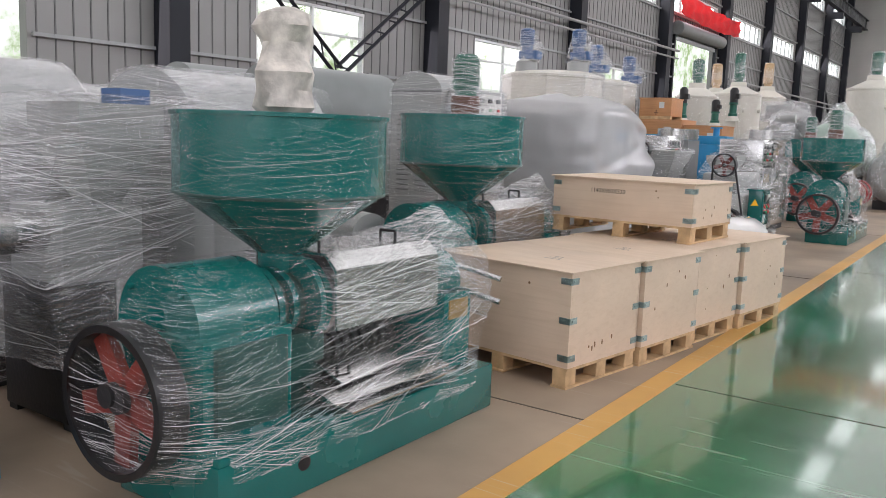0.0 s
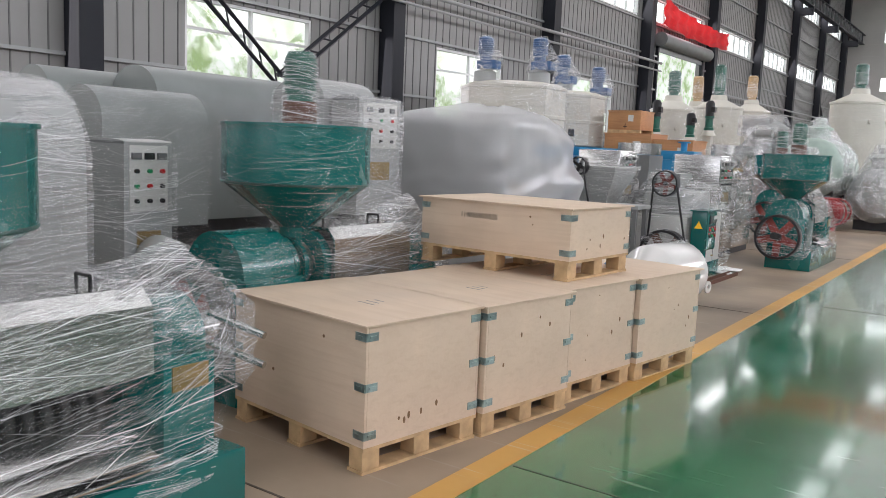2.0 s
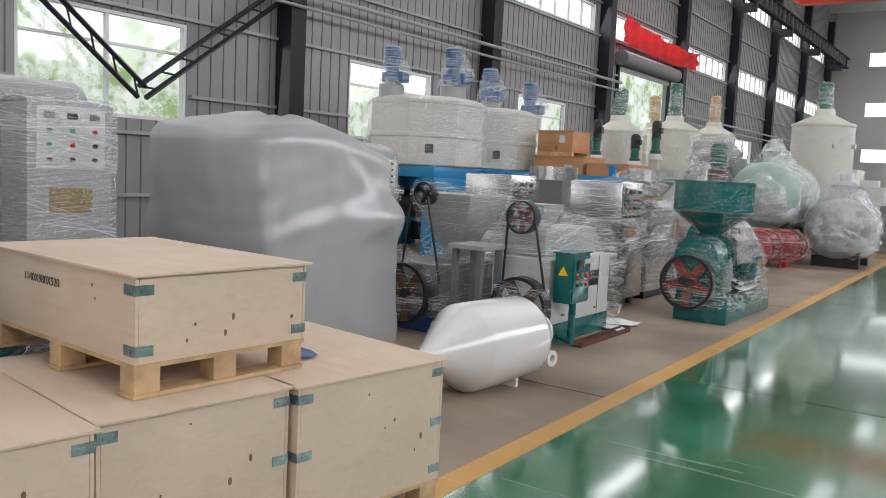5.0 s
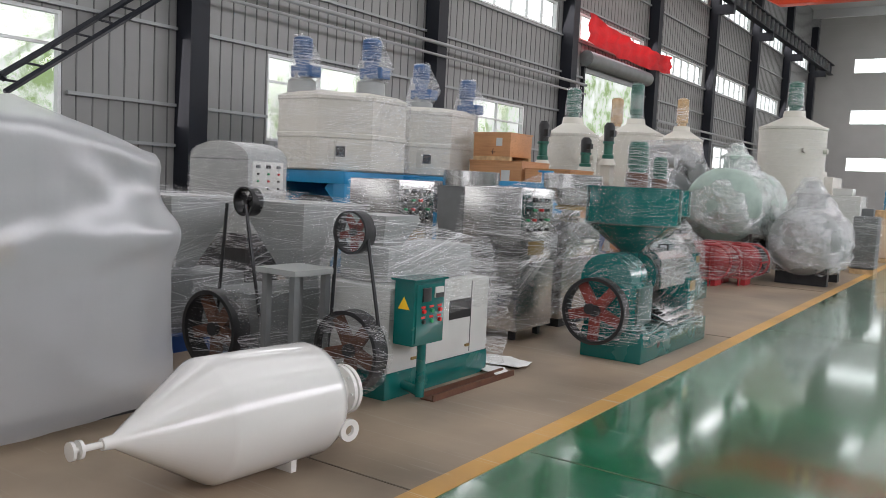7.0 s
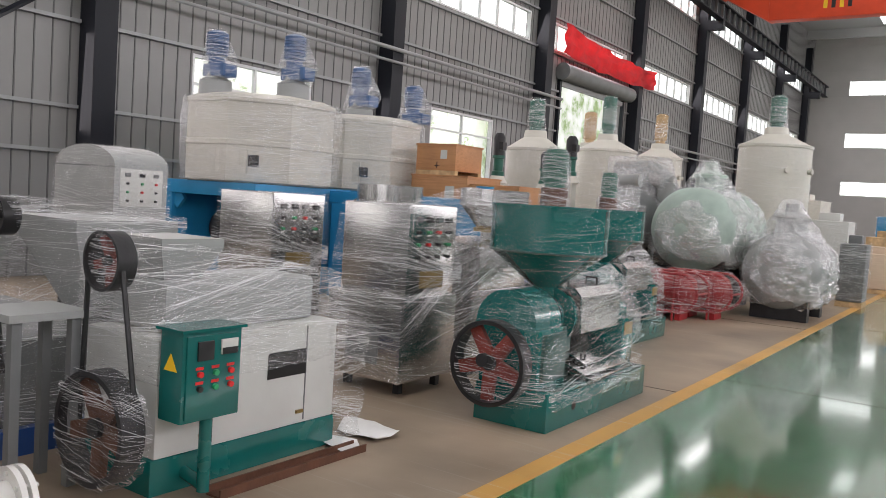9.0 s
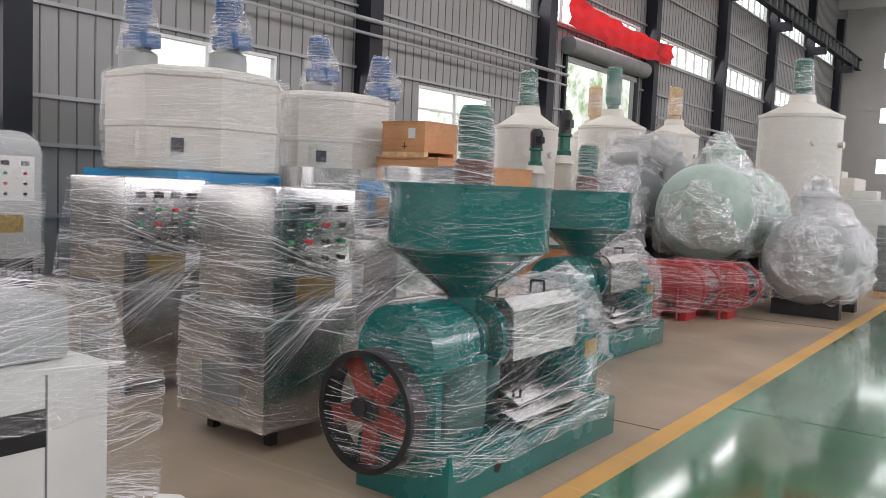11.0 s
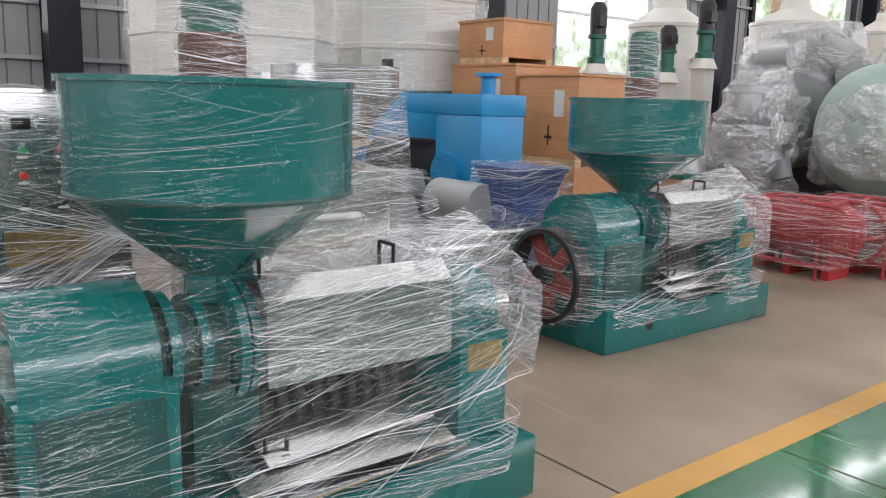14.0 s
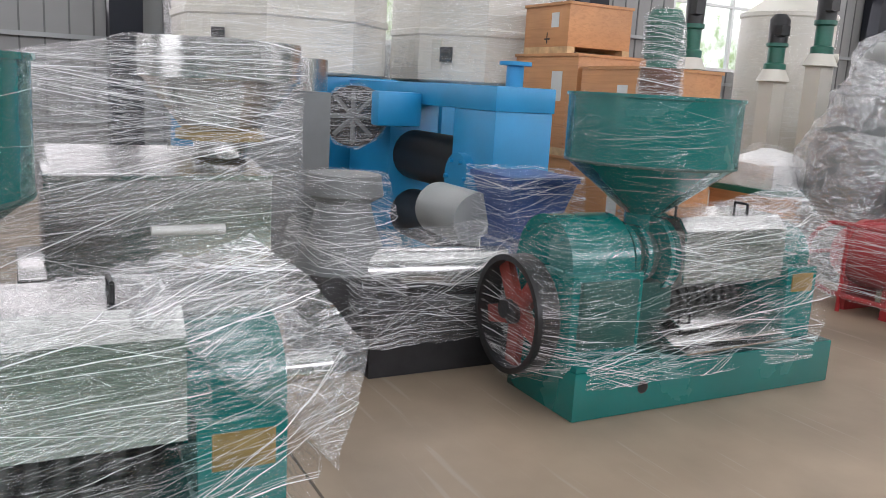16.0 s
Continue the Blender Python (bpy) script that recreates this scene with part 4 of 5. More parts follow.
steel_cabinet(-4.28, -3.56, 14.22, 14.92, 1.61, "stainless steel control cabinet with knobs in clear film", M_STEEL, 4, 11, True)
steel_cabinet(-5.95, -5.2, 14.25, 14.95, 1.63, "stainless steel control cabinet set behind another", M_STEEL, 4, 12)
arch_cabinet(-8.95, -7.75, 14.25, 14.95, 0.8, 1.8, 0.24, M_GREY, "grey round-topped roaster with a control panel in film", False, True, True, 13, M_FILM)
arch_cabinet(-5.85, -5.17, 7.25, 8.0, 0.65, 1.98, 0.2, M_GREY, "grey louvred roaster cabinet with a rounded top under film", True, True, False, 14, M_FILM)
arch_cabinet(-5.15, -4.82, 7.35, 7.97, 0.9, 1.98, 0.03, M_GREY, "narrow grey panel box in film", False, True, True, 15, M_FILMW)
arch_cabinet(-7.6, -6.8, 6.6, 8.6, 0.7, 1.95, 0.32, M_GREYM, "grey drum-topped roaster end without film", False, False, False, 16)
arch_cabinet(-7.1, -6.4, 5.75, 6.9, 0.7, 1.68, 0.32, M_GREYM, "grey drum-topped roaster in thin film", False, True, False, 17, M_FILMH)
arch_cabinet(-8.2, -7.5, 5.9, 7.6, 0.7, 1.9, 0.32, M_GREYM, "grey drum-topped roaster against the wall", False, False, False, 18)
arch_cabinet(-4.75, -3.75, 2.95, 4.0, 0.25, 1.45, 0.4, M_GREY, "large rounded machine tightly wrapped in white film", False, True, False, 19, M_FILMW)
arch_cabinet(-5.9, -4.6, 1.2, 2.9, 0.25, 1.35, 0.55, M_GREY, "long rounded machine wrapped in film", False, True, False, 20, M_FILMW)
arch_cabinet(-6.8, -5.4, 3.1, 4.5, 0.25, 1.35, 0.45, M_GREY, "long rounded machine wrapped in film", False, True, False, 21, M_FILMW)
arch_cabinet(-4.85, -4.42, 4.66, 5.02, 0.2, 1.52, 0.02, M_GREY, "grey control cabinet with coloured buttons in film", False, True, True, 22, M_FILM)
dm = tagged(part("drum_end", cy((-4.42, 4.9, 0.75), (-4.0, 4.75, 0.75), 0.16), M_GREY), "short grey capped pipe end", "pipe")
part("drum_post", bx(-4.3, 4.75, 0, -4.15, 4.9, 0.62), M_GREYD, dm)

# cream screw machine beside the first press
t = thing("filter_machine", "pale grey screw machine with a hopper under stretch film", "machine", -4.0, 2.5)
part("cabinet", bx(-0.28, -0.38, 0.04, 0.3, 0.35, 0.72, bev=0.01), M_DARK, t)
part("side_panel", bx(0.3, -0.1, 0.05, 0.33, 0.36, 0.74, bev=0.005), M_GREY, t)
part("body", bx(-0.25, -0.35, 0.72, 0.25, 0.1, 1.1, bev=0.02), M_GREY, t)
part("hopper", lathe(bmesh.new(), [(0.1, 1.08), (0.34, 1.45), (0.34, 1.62), (0.33, 1.62), (0.33, 1.45), (0.09, 1.09)], 4, pose(0, 0, 0, 0, 0, 45), False), M_GREY, t)
part("barrel", cy((0.05, -0.75, 0.98), (0.05, -0.2, 0.98), 0.1), M_STEEL, t)
part("cap", bx(0.05, 0.0, 1.62, 0.22, 0.17, 1.7), M_MOTORB, t)
part("box_panel", bx(0.1, 0.36, 0.7, 0.5, 0.9, 1.25, bev=0.01), M_GREY, t)
for sx in (-0.25, 0.27):
    part("foot", bx(sx - 0.04, -0.36, 0, sx + 0.04, -0.28, 0.04), M_DARK, t)
part("film", hull(corners(-0.3, -0.42, 0.3, 0.36, 0.9, 0.75) + corners(-0.3, -0.5, 0.75, 0.35, 0.6, 1.1) + corners(-0.34, -0.34, 1.4, 0.34, 0.34, 1.66), 0.1, 0.02, 31, 0.03), M_FILMW, t, "creased stretch film")
t = thing("black_carton", "stack of black wrapped cartons on a blue pallet", "carton", -3.75, 1.42)
part("carton", bx(-0.4, -0.3, 0.1, 0.3, 0.22, 0.45, bev=0.02), M_BLACK, t)
part("carton", bx(-0.38, -0.28, 0.45, 0.28, 0.2, 0.82, bev=0.02), M_BLACK, t)
part("pallet", bx(-0.4, -0.3, 0, 0.32, 0.24, 0.09), M_BLUE, t)

# ---- sheeted machine ----
t = thing("sheeted_machine", "tall grey machine hung with a milky plastic sheet", "machine", -4.6, 9.4)
part("cabinet", bx(-0.85, -0.60, 0.1, 0.52, 0.0, 1.82, bev=0.02), M_GREY, t)
part("body", bx(-0.85, 0.0, 0.1, 0.5, 0.72, 1.5, bev=0.03), M_GREY, t)
part("maker_plate", bx(0.52, -0.5, 1.05, 0.526, -0.15, 1.22), M_GOLD, t, "brass maker's plate")
part("foot", bx(-0.9, -0.6, 0, 0.5, 0.75, 0.1), M_DARK, t)
b = bmesh.new()
rings, NA = [], 96
for k in range(44):
    v = min(1.0, k / 36)
    inset = max(0, k - 36) / 8
    ring = []
    for i in range(NA):
        a = 2 * math.pi * i / NA
        ca, sa = math.cos(a), math.sin(a)
        r = (abs(ca) ** 8 + abs(sa) ** 8) ** -0.125
        y = 0.08 + 0.78 * r * sa
        far = min(1.0, max(0.0, (y + 0.1) / 0.8))
        crown = 1.98 - 0.24 * far + 0.02 * math.sin(3 * a + 1)
        z = 0.06 + 0.05 * max(0, ca) * far + v * (crown - 0.1)
        bulge = 0.045 * math.exp(-((z - 1.16 - 0.08 * sa) / 0.14) ** 2) * (0.25 + far * max(0.0, ca + sa * 0.6)) + 0.05 * (1 - v)
        pinch = -0.04 * math.exp(-((z - 1.52) / 0.2) ** 2) * far
        drop = 0.009 * math.sin(a * 13 + 2.5 * noise.noise((ca, sa, z))) * max(0.0, 1 - z / 1.1) + 0.004 * math.sin(z * 26 - y * 9 + 3 * noise.noise((ca * 2, sa * 2, z * 2))) * math.exp(-((z - 1.15) / 0.4) ** 2)
        crease = 1 - 3 * abs(noise.noise((ca * 1.6, sa * 1.6 + z * 0.9, z * 1.3)))
        off = bulge + pinch + drop + 0.022 * max(0.0, crease) + 0.008 * noise.noise((ca * 9, sa * 9, z * 2))
        shrink = (1 - inset) * (1 - 0.07 * max(0.0, (v - 0.93) / 0.07) ** 2)
        ring.append(b.verts.new((-0.13 + (0.80 + off) * r * ca * shrink, 0.08 + (0.78 + off) * r * sa * shrink, z + 0.12 * math.sin(inset * 1.57) + 0.03 * noise.noise((ca * 3, sa * 3, inset * 4)) * inset)))
    rings.append(ring)
for p, q in zip(rings, rings[1:-1]):
    for i in range(NA):
        b.faces.new((p[i], p[(i + 1) % NA], q[(i + 1) % NA], q[i]))
b.faces.new(rings[-2])
part("plastic_sheet", b, M_TARP, t, "hanging milky plastic sheet with soft folds", 70)

# ---- white cone tank lying on the floor ----
t = thing("cone_tank", "glossy white steel cone tank lying on its side", "tank", -2.72, 9.86, 0.0, 0)
ax = pose(-0.02, -0.16, 0.337, -90, 0, -4)
part("shell", lathe(bmesh.new(), [(0.03, -0.72), (0.035, -0.66), (0.32, -0.2), (0.335, -0.17), (0.335, 0.52), (0.315, 0.58), (0.22, 0.64), (0.1, 0.66)], 56, ax), M_WHITE, t)
fl = part("outlet_neck", lathe(bmesh.new(), [(0.1, 0.64), (0.1, 0.8), (0.155, 0.8), (0.155, 0.825), (0.1, 0.826), (0.1, 0.84), (0.155, 0.841), (0.155, 0.865), (0.02, 0.866)], 32, ax), M_WHITE, t)
for k in range(8):
    a = 2 * math.pi * k / 8
    b = cy((0.13 * math.cos(a), 0.13 * math.sin(a), 0.79), (0.13 * math.cos(a), 0.13 * math.sin(a), 0.88), 0.01, seg=6)
    bmesh.ops.transform(b, matrix=ax, verts=b.verts[:])
    part("bolt", b, M_OFFW, fl)
sp = part("tip_spout", lathe(bmesh.new(), [(0.017, -0.86), (0.017, -0.7)], 16, ax), M_WHITE, t)
for zz in (-0.875, -0.835):
    part("flange", lathe(bmesh.new(), [(0.046, zz), (0.046, zz + 0.016)], 20, ax), M_WHITE, sp)
b = lathe(bmesh.new(), [(0.03, -0.012), (0.065, -0.012), (0.065, 0.012), (0.03, 0.012), (0.03, -0.012)], 20, pose(0.33, 0.42, 0.2, 90, 0, 80), False)
part("lifting_lug", b, M_WHITE, t)
part("cradle_bar", bx(0.05, 0.1, 0, 0.2, 0.14, 0.07), M_WHITE, t)
part("cradle_bar", bx(-0.25, 0.1, 0, -0.1, 0.14, 0.09), M_WHITE, t)


# ---- extruder with its control box ----
def belt(parent, x, y, z0, r0, z1, r1, dx=0.0):
    for s in (-1, 1):
        part("drive_belt", cy((x + s * r0, y, z0), (x + dx + s * r1, y, z1), 0.014, seg=6), M_BLACK, parent)


WARN = 0
t = thing("feed_extruder", "white and teal extruder under film with a control box", "extruder", -3.4, 12.15)
part("base_frame", bx(-0.33, -0.7, 0, 0.33, 0.72, 0.2, bev=0.01), M_TEAL, t)
part("body", bx(-0.32, -0.68, 0.2, 0.33, 0.7, 0.84, bev=0.012), M_OFFW, t)
part("door_seam", bx(0.33, 0.42, 0.22, 0.334, 0.428, 0.82), M_GREYD, t)
part("window_slot", bx(0.331, 0.1, 0.52, 0.337, 0.42, 0.68), M_BLACK, t, "dark opening in the side panel")
part("barrel", cy((0.2, 0.25, 0.6), (0.335, 0.25, 0.6), 0.06), M_STEEL, t)
for yy in (-0.4, 0.35):
    part("latch", bx(0.333, yy, 0.27, 0.345, yy + 0.06, 0.29), M_GOLD, t)
part("top_hood", bx(-0.3, -0.55, 0.84, 0.2, 0.6, 1.12, bev=0.04), M_GREY, t)
part("feed_hopper", lathe(bmesh.new(), [(0.12, 1.05), (0.3, 1.3), (0.3, 1.36)], 4, pose(-0.05, -0.35, 0, 0, 0, 45)), M_GREY, t)
spoked_wheel(t, 0.14, -0.86, 0.38, 0.30, 5, M_BROWN, M_DARK, 0.1, "dusty red flywheel bagged in film")
spoked_wheel(t, 0.08, -0.8, 1.24, 0.16, 5, M_RED, M_DARK, 0.08, "small upper pulley")
belt(t, 0.14, -0.84, 0.5, 0.24, 1.2, 0.15, -0.06)
part("film", hull([(0.14 + 0.33 * math.cos(a), yy, 0.38 + 0.33 * math.sin(a)) for a in [i * 0.63 for i in range(10)] for yy in (-0.95, -0.8)], 0.08, 0.02, 41), M_FILM, t)
part("film", hull(corners(-0.36, -0.72, 0.6, 0.38, 0.75, 0.9) + corners(-0.33, -0.6, 0.9, 0.3, 0.72, 1.16) + [(0.08, -0.88, 1.42), (-0.05, -0.88, 1.42), (-0.2, -0.6, 1.4), (0.15, -0.5, 1.36)], 0.08, 0.02, 42, 0.02), M_FILMD, t, "dense stretch film over the hood")
part("film", hull(corners(0.25, 0.72, 0.05, 0.42, 0.9, 0.85) + [(0.36, 0.6, 0.8), (0.3, 1.0, 0.02)], 0.08, 0.03, 43), M_FILM, t, "loose film hanging at the end")
cb = part("control_box", bx(0.40, -0.72, 0.45, 0.58, -0.34, 0.92, bev=0.008), M_TEAL, t, "teal control box with meters and buttons")
part("box_lid", bx(0.38, -0.74, 0.92, 0.60, -0.32, 0.935), M_TEAL, cb)
part("door_panel", bx(0.58, -0.70, 0.47, 0.592, -0.36, 0.9, bev=0.004), M_TEAL, cb)
part("display", bx(0.592, -0.64, 0.77, 0.605, -0.54, 0.87, bev=0.004), M_BLACK, cb)
part("meter", bx(0.592, -0.49, 0.79, 0.602, -0.38, 0.87, bev=0.003), M_OFFW, cb)
part("meter_face", bx(0.602, -0.485, 0.79, 0.605, -0.385, 0.825), M_BLACK, cb)
for r, row in enumerate(((M_REDB, M_GRNB, M_REDB), (M_BLACK, M_GRNB, M_REDB))):
    for c, mm in enumerate(row):
        part("button", cy((0.592, -0.62 + 0.10 * c, 0.70 - 0.075 * r), (0.61, -0.62 + 0.10 * c, 0.70 - 0.075 * r), 0.016, seg=14), mm, cb)
        part("button_tag", bx(0.592, -0.645 + 0.10 * c, 0.722 - 0.075 * r, 0.594, -0.595 + 0.10 * c, 0.738 - 0.075 * r), M_REDB, cb)
b = cy((0.49, -0.7235, 0.745), (0.49, -0.7205, 0.745), 0.06, seg=3)
bmesh.ops.rotate(b, cent=(0.49, -0.722, 0.745), matrix=Matrix.Rotation(radians(WARN), 3, "Y"), verts=b.verts[:])
part("warning_sign", b, M_YELLOWP, cb, "yellow triangular warning sign")
part("post", cy((0.49, -0.48, 0.03), (0.49, -0.48, 0.45), 0.035), M_TEAL, t)
part("post_elbow", cy((0.49, -0.48, 0.06), (0.3, -0.48, 0.1), 0.035), M_TEAL, t)
t = thing("angle_iron_stand", "bare grey angle iron stand", "stand", -3.68, 11.12)
for sx in (-0.14, 0.14):
    for sy in (-0.16, 0.16):
        part("leg", bx(sx - 0.026, sy - 0.026, 0, sx + 0.026, sy + 0.026, 0.92), M_GREYD, t)
part("top_frame", bx(-0.2, -0.22, 0.92, 0.2, 0.22, 0.96), M_GREY, t)
t = thing("steel_channel", "rusty brown steel channel lying on the floor", "steel bar", -2.86, 12.3)
part("channel_web", bx(-0.06, -0.6, 0, 0.06, 0.6, 0.012), M_BROWN, t)
for s in (-0.06, 0.048):
    part("channel_side", bx(s, -0.6, 0.012, s + 0.012, 0.6, 0.05), M_BROWN, t)
rag = tagged(part("plastic_scrap", hull([(random.uniform(-0.3, 0.3), random.uniform(-0.18, 0.18), random.uniform(0, 0.04)) for _ in range(16)], 0.06, 0.012, 6), M_PLASTIC), "flattened white plastic scrap on the floor", "scrap")
rag.matrix_world = pose(-3.1, 13.2, 0.01)
rag = tagged(part("plastic_scrap", hull([(random.uniform(-0.2, 0.2), random.uniform(-0.12, 0.12), random.uniform(0, 0.03)) for _ in range(16)], 0.06, 0.012, 8), M_PLASTIC), "flattened white plastic scrap on the floor", "scrap")
rag.matrix_world = pose(-3.0, 12.85, 0.01)


def hopper_extruder(x, y, seed):
    t = thing("hopper_extruder", "grey extruder with a big funnel and flywheel under film", "extruder", x, y, 0, 0, "wrapped hopper extruders")
    part("base_frame", bx(-0.35, -0.7, 0, 0.35, 0.75, 0.16), M_NAVY, t)
    part("body", bx(-0.3, -0.6, 0.16, 0.3, 0.7, 0.68, bev=0.02), M_GREYD, t)
    part("hopper", lathe(bmesh.new(), [(0.14, 0.72), (0.52, 1.32), (0.52, 1.40), (0.5, 1.40)], 4, pose(0.0, 0.15, 0, 0, 0, 45)), M_GREY, t)
    spoked_wheel(t, 0.05, -0.8, 0.40, 0.31, 5, M_BROWN, M_BLACK, 0.12, "black rimmed flywheel under film")
    spoked_wheel(t, -0.02, -0.45, 1.40, 0.12, 4, M_DARK, M_BLACK, 0.08, "small black pulley")
    belt(t, 0.05, -0.6, 0.5, 0.25, 1.38, 0.11, -0.06)
    part("film", hull(corners(-0.36, -0.72, 0.15, 0.36, 0.76, 0.75) + [(0.05 + 0.33 * math.cos(a), -0.88, 0.4 + 0.33 * math.sin(a)) for a in [i * 0.9 for i in range(7)]], 0.1, 0.02, seed, 0.02), M_FILM, t)
    part("film", hull([(-0.15, -0.5, 1.53), (0.1, -0.5, 1.53)] + corners(-0.4, -0.25, 1.36, 0.4, 0.56, 1.43) + corners(-0.2, -0.2, 0.72, 0.2, 0.4, 0.8), 0.09, 0.018, seed + 1), M_FILM, t)
    return t


hopper_extruder(-4.5, 11.85, 51)
hopper_extruder(-5.75, 11.5, 53)

# ---- long screw machine behind the second press ----
t = thing("screw_line", "stainless screw machine with a steel hopper shrouded in film", "machine", -3.95, 15.9)
part("housing", bx(-0.35, -0.55, 0.1, 0.33, 0.5, 0.82, bev=0.015), M_STEEL, t)
part("upper_box", bx(-0.33, -0.45, 0.82, 0.33, 0.46, 1.24, bev=0.015), M_STEEL, t)
part("sloped_lid", bx(-0.3, -0.42, 0, 0.36, 0.45, 0.02, m=pose(0, 0, 1.25, 0, 6)), M_STEEL, t)
hp = part("steel_hopper", lathe(bmesh.new(), [(0.12, 1.28), (0.12, 1.34), (0.34, 1.62), (0.36, 1.63), (0.36, 1.8), (0.345, 1.8), (0.345, 1.63)], 40, pose(-0.02, 0.31, 0), False), M_STEEL, t)
part("yellow_ring", lathe(bmesh.new(), [(0.2, 1.36), (0.2, 1.4), (0.14, 1.4)], 24, pose(-0.02, 0.31, 0)), M_GOLD, hp)
part("stand", bx(-0.3, -0.5, 0, 0.3, 0.48, 0.1), M_DARK, t)
part("handle_bar", cy((0.34, -0.05, 1.0), (0.34, 0.25, 1.0), 0.02), M_OFFW, t)
part("film", hull(corners(-0.4, -0.98, 0.2, 0.38, 0.56, 1.25) + corners(-0.3, -0.95, 1.25, 0.35, -0.85, 1.6) + disc(-0.02, 0.31, 1.81, 0.38, 12) + disc(-0.02, 0.31, 1.6, 0.38, 12), 0.1, 0.018, 55, 0.03), M_FILMD, t, "film tented from the cabinet to the hopper")
b = lathe(bmesh.new(), [(0.42, 1.58), (0.42, 1.8), (0.41, 1.8), (0.41, 1.58)], 40, None, False)
t = thing("steel_drum", "bright stainless steel open drum on a frame", "drum", -6.0, 17.0)
part("ring", b, M_STEEL, t)
part("frame", bx(-0.35, -0.35, 0, 0.35, 0.35, 1.575), M_GREYD, t)
t = thing("wrapped_motor", "dark gear motor wrapped in film", "motor", -4.68, 17.1)
part("body", bx(-0.35, -0.25, 0, 0.35, 0.25, 0.55, bev=0.03), M_DARK, t)
part("bell", lathe(bmesh.new(), [(0.3, 0.55), (0.2, 0.8), (0.16, 0.95), (0.24, 1.0), (0.22, 1.12)], 24), M_GREYD, t)
part("film", hull(corners(-0.37, -0.27, 0.1, 0.37, 0.27, 0.6) + disc(0, 0, 1.13, 0.26, 10), 0.1, 0.015, 56), M_FILM, t)
t = thing("blue_hopper_feeder", "navy blue square feed hopper with a grey motor in film", "feeder", -4.72, 18.4)
part("hopper", lathe(bmesh.new(), [(0.24, 0.66), (0.24, 0.76), (0.36, 1.08), (0.38, 1.08), (0.38, 1.12), (0.36, 1.12)], 4, pose(0, 0, 0, 0, 0, 45)), M_NAVY, t)
part("stand", bx(-0.22, -0.22, 0, 0.22, 0.22, 0.68), M_NAVY, t)
part("motor", cy((-0.75, -0.25, 0.78), (-0.15, -0.25, 0.78), 0.19), M_GREY, t)
part("motor_bracket", bx(-0.6, -0.35, 0, -0.3, -0.15, 0.6), M_DARK, t)
part("film", hull(corners(-0.3, -0.3, 0.7, 0.3, 0.3, 0.75) + corners(-0.29, -0.29, 1.05, 0.29, 0.29, 1.15), 0.06, 0.02, 57), M_FILM, t)
t = thing("roll_mill", "grey roll mill lying low under film", "machine", -4.45, 17.6)
part("drum", cy((-0.1, -0.45, 0.54), (0.1, 0.45, 0.56), 0.15), M_STEEL, t)
part("stand", bx(-0.25, -0.5, 0, 0.25, 0.5, 0.4), M_DARK, t)
part("film", hull(corners(-0.3, -0.6, 0.2, 0.32, 0.55, 0.7) + [(0, -0.3, 0.8), (0, 0.3, 0.86)], 0.07, 0.04, 58), M_FILMD, t)


# ---- mixers on blue frames ----
def mixer(x, y, R, seed, motors, label):
    t = thing("cream_mixer", label, "mixer", x, y, 1.72, 0, "cream mixers on blue frames")
    prof = [(R * 0.96, 0.0), (R, 0.03), (R, 0.55), (R * 1.02, 0.57), (R * 1.02, 0.63), (R, 0.65), (R, 1.2), (R * 1.02, 1.22), (R * 1.02, 1.27), (R * 0.85, 1.36), (0.3, 1.42)]
    part("tank", lathe(bmesh.new(), prof, 8, pose(0, 0, 0, 0, 0, 22.5)), M_CREAM, t, "eight-sided cream steel tank", 20)
    h = part("hatch", bx(-0.25, -0.02, 0.15, 0.25, 0.02, 0.5, m=Matrix.Rotation(radians(25), 4, "Z") @ Matrix.Translation((0, -R * 0.93, 0))), M_CREAM, t)
    part("peep_window", bx(-0.08, -0.03, 0.24, 0.08, -0.02, 0.42, m=Matrix.Rotation(radians(42), 4, "Z") @ Matrix.Translation((0, -R * 0.95, 0))), M_BLACK, t)
    for mx, my, mz in motors:
        m = part("gear_motor", lathe(bmesh.new(), [(0.13, 1.6), (0.13, 1.74), (0.165, 1.76), (0.165, 2.1), (0.1, 2.14)], 20, pose(mx, my, mz)), M_MOTORB, t, "blue vertical gear motor")
        part("gear_case", bx(mx - 0.15, my - 0.15, 1.42 + mz, mx + 0.34, my + 0.13, 1.62 + mz, bev=0.03), M_MOTORB, m)
        part("motor_foot", lathe(bmesh.new(), [(0.27, 1.0), (0.25, 1.36), (0.16, 1.42), (0.15, 1.5)], 20, pose(mx, my, mz)), M_GREY, m)
        for q in range(6):
            part("cooling_fin", lathe(bmesh.new(), [(0.165, 0), (0.178, 0.008), (0.178, 0.016), (0.165, 0.024)], 18, pose(mx, my, mz + 1.8 + 0.045 * q)), M_MOTORB, m)
        part("film", hull(disc(mx, my, 1.36 + mz, 0.3, 10) + disc(mx, my, 2.16 + mz, 0.15, 10) + [(mx + 0.5, my, 1.6 + mz)], 0.16, 0.03, seed), M_FILMD, m)
    part("film", hull(disc(0, 0, 0.02, R * 1.03, 16) + disc(0, 0, 0.6, R * 1.06, 16) + disc(0, 0, 1.3, R * 1.05, 16), 0.16, 0.03, seed), M_FILMD, t, "stretch film wound round the tank")
    return t


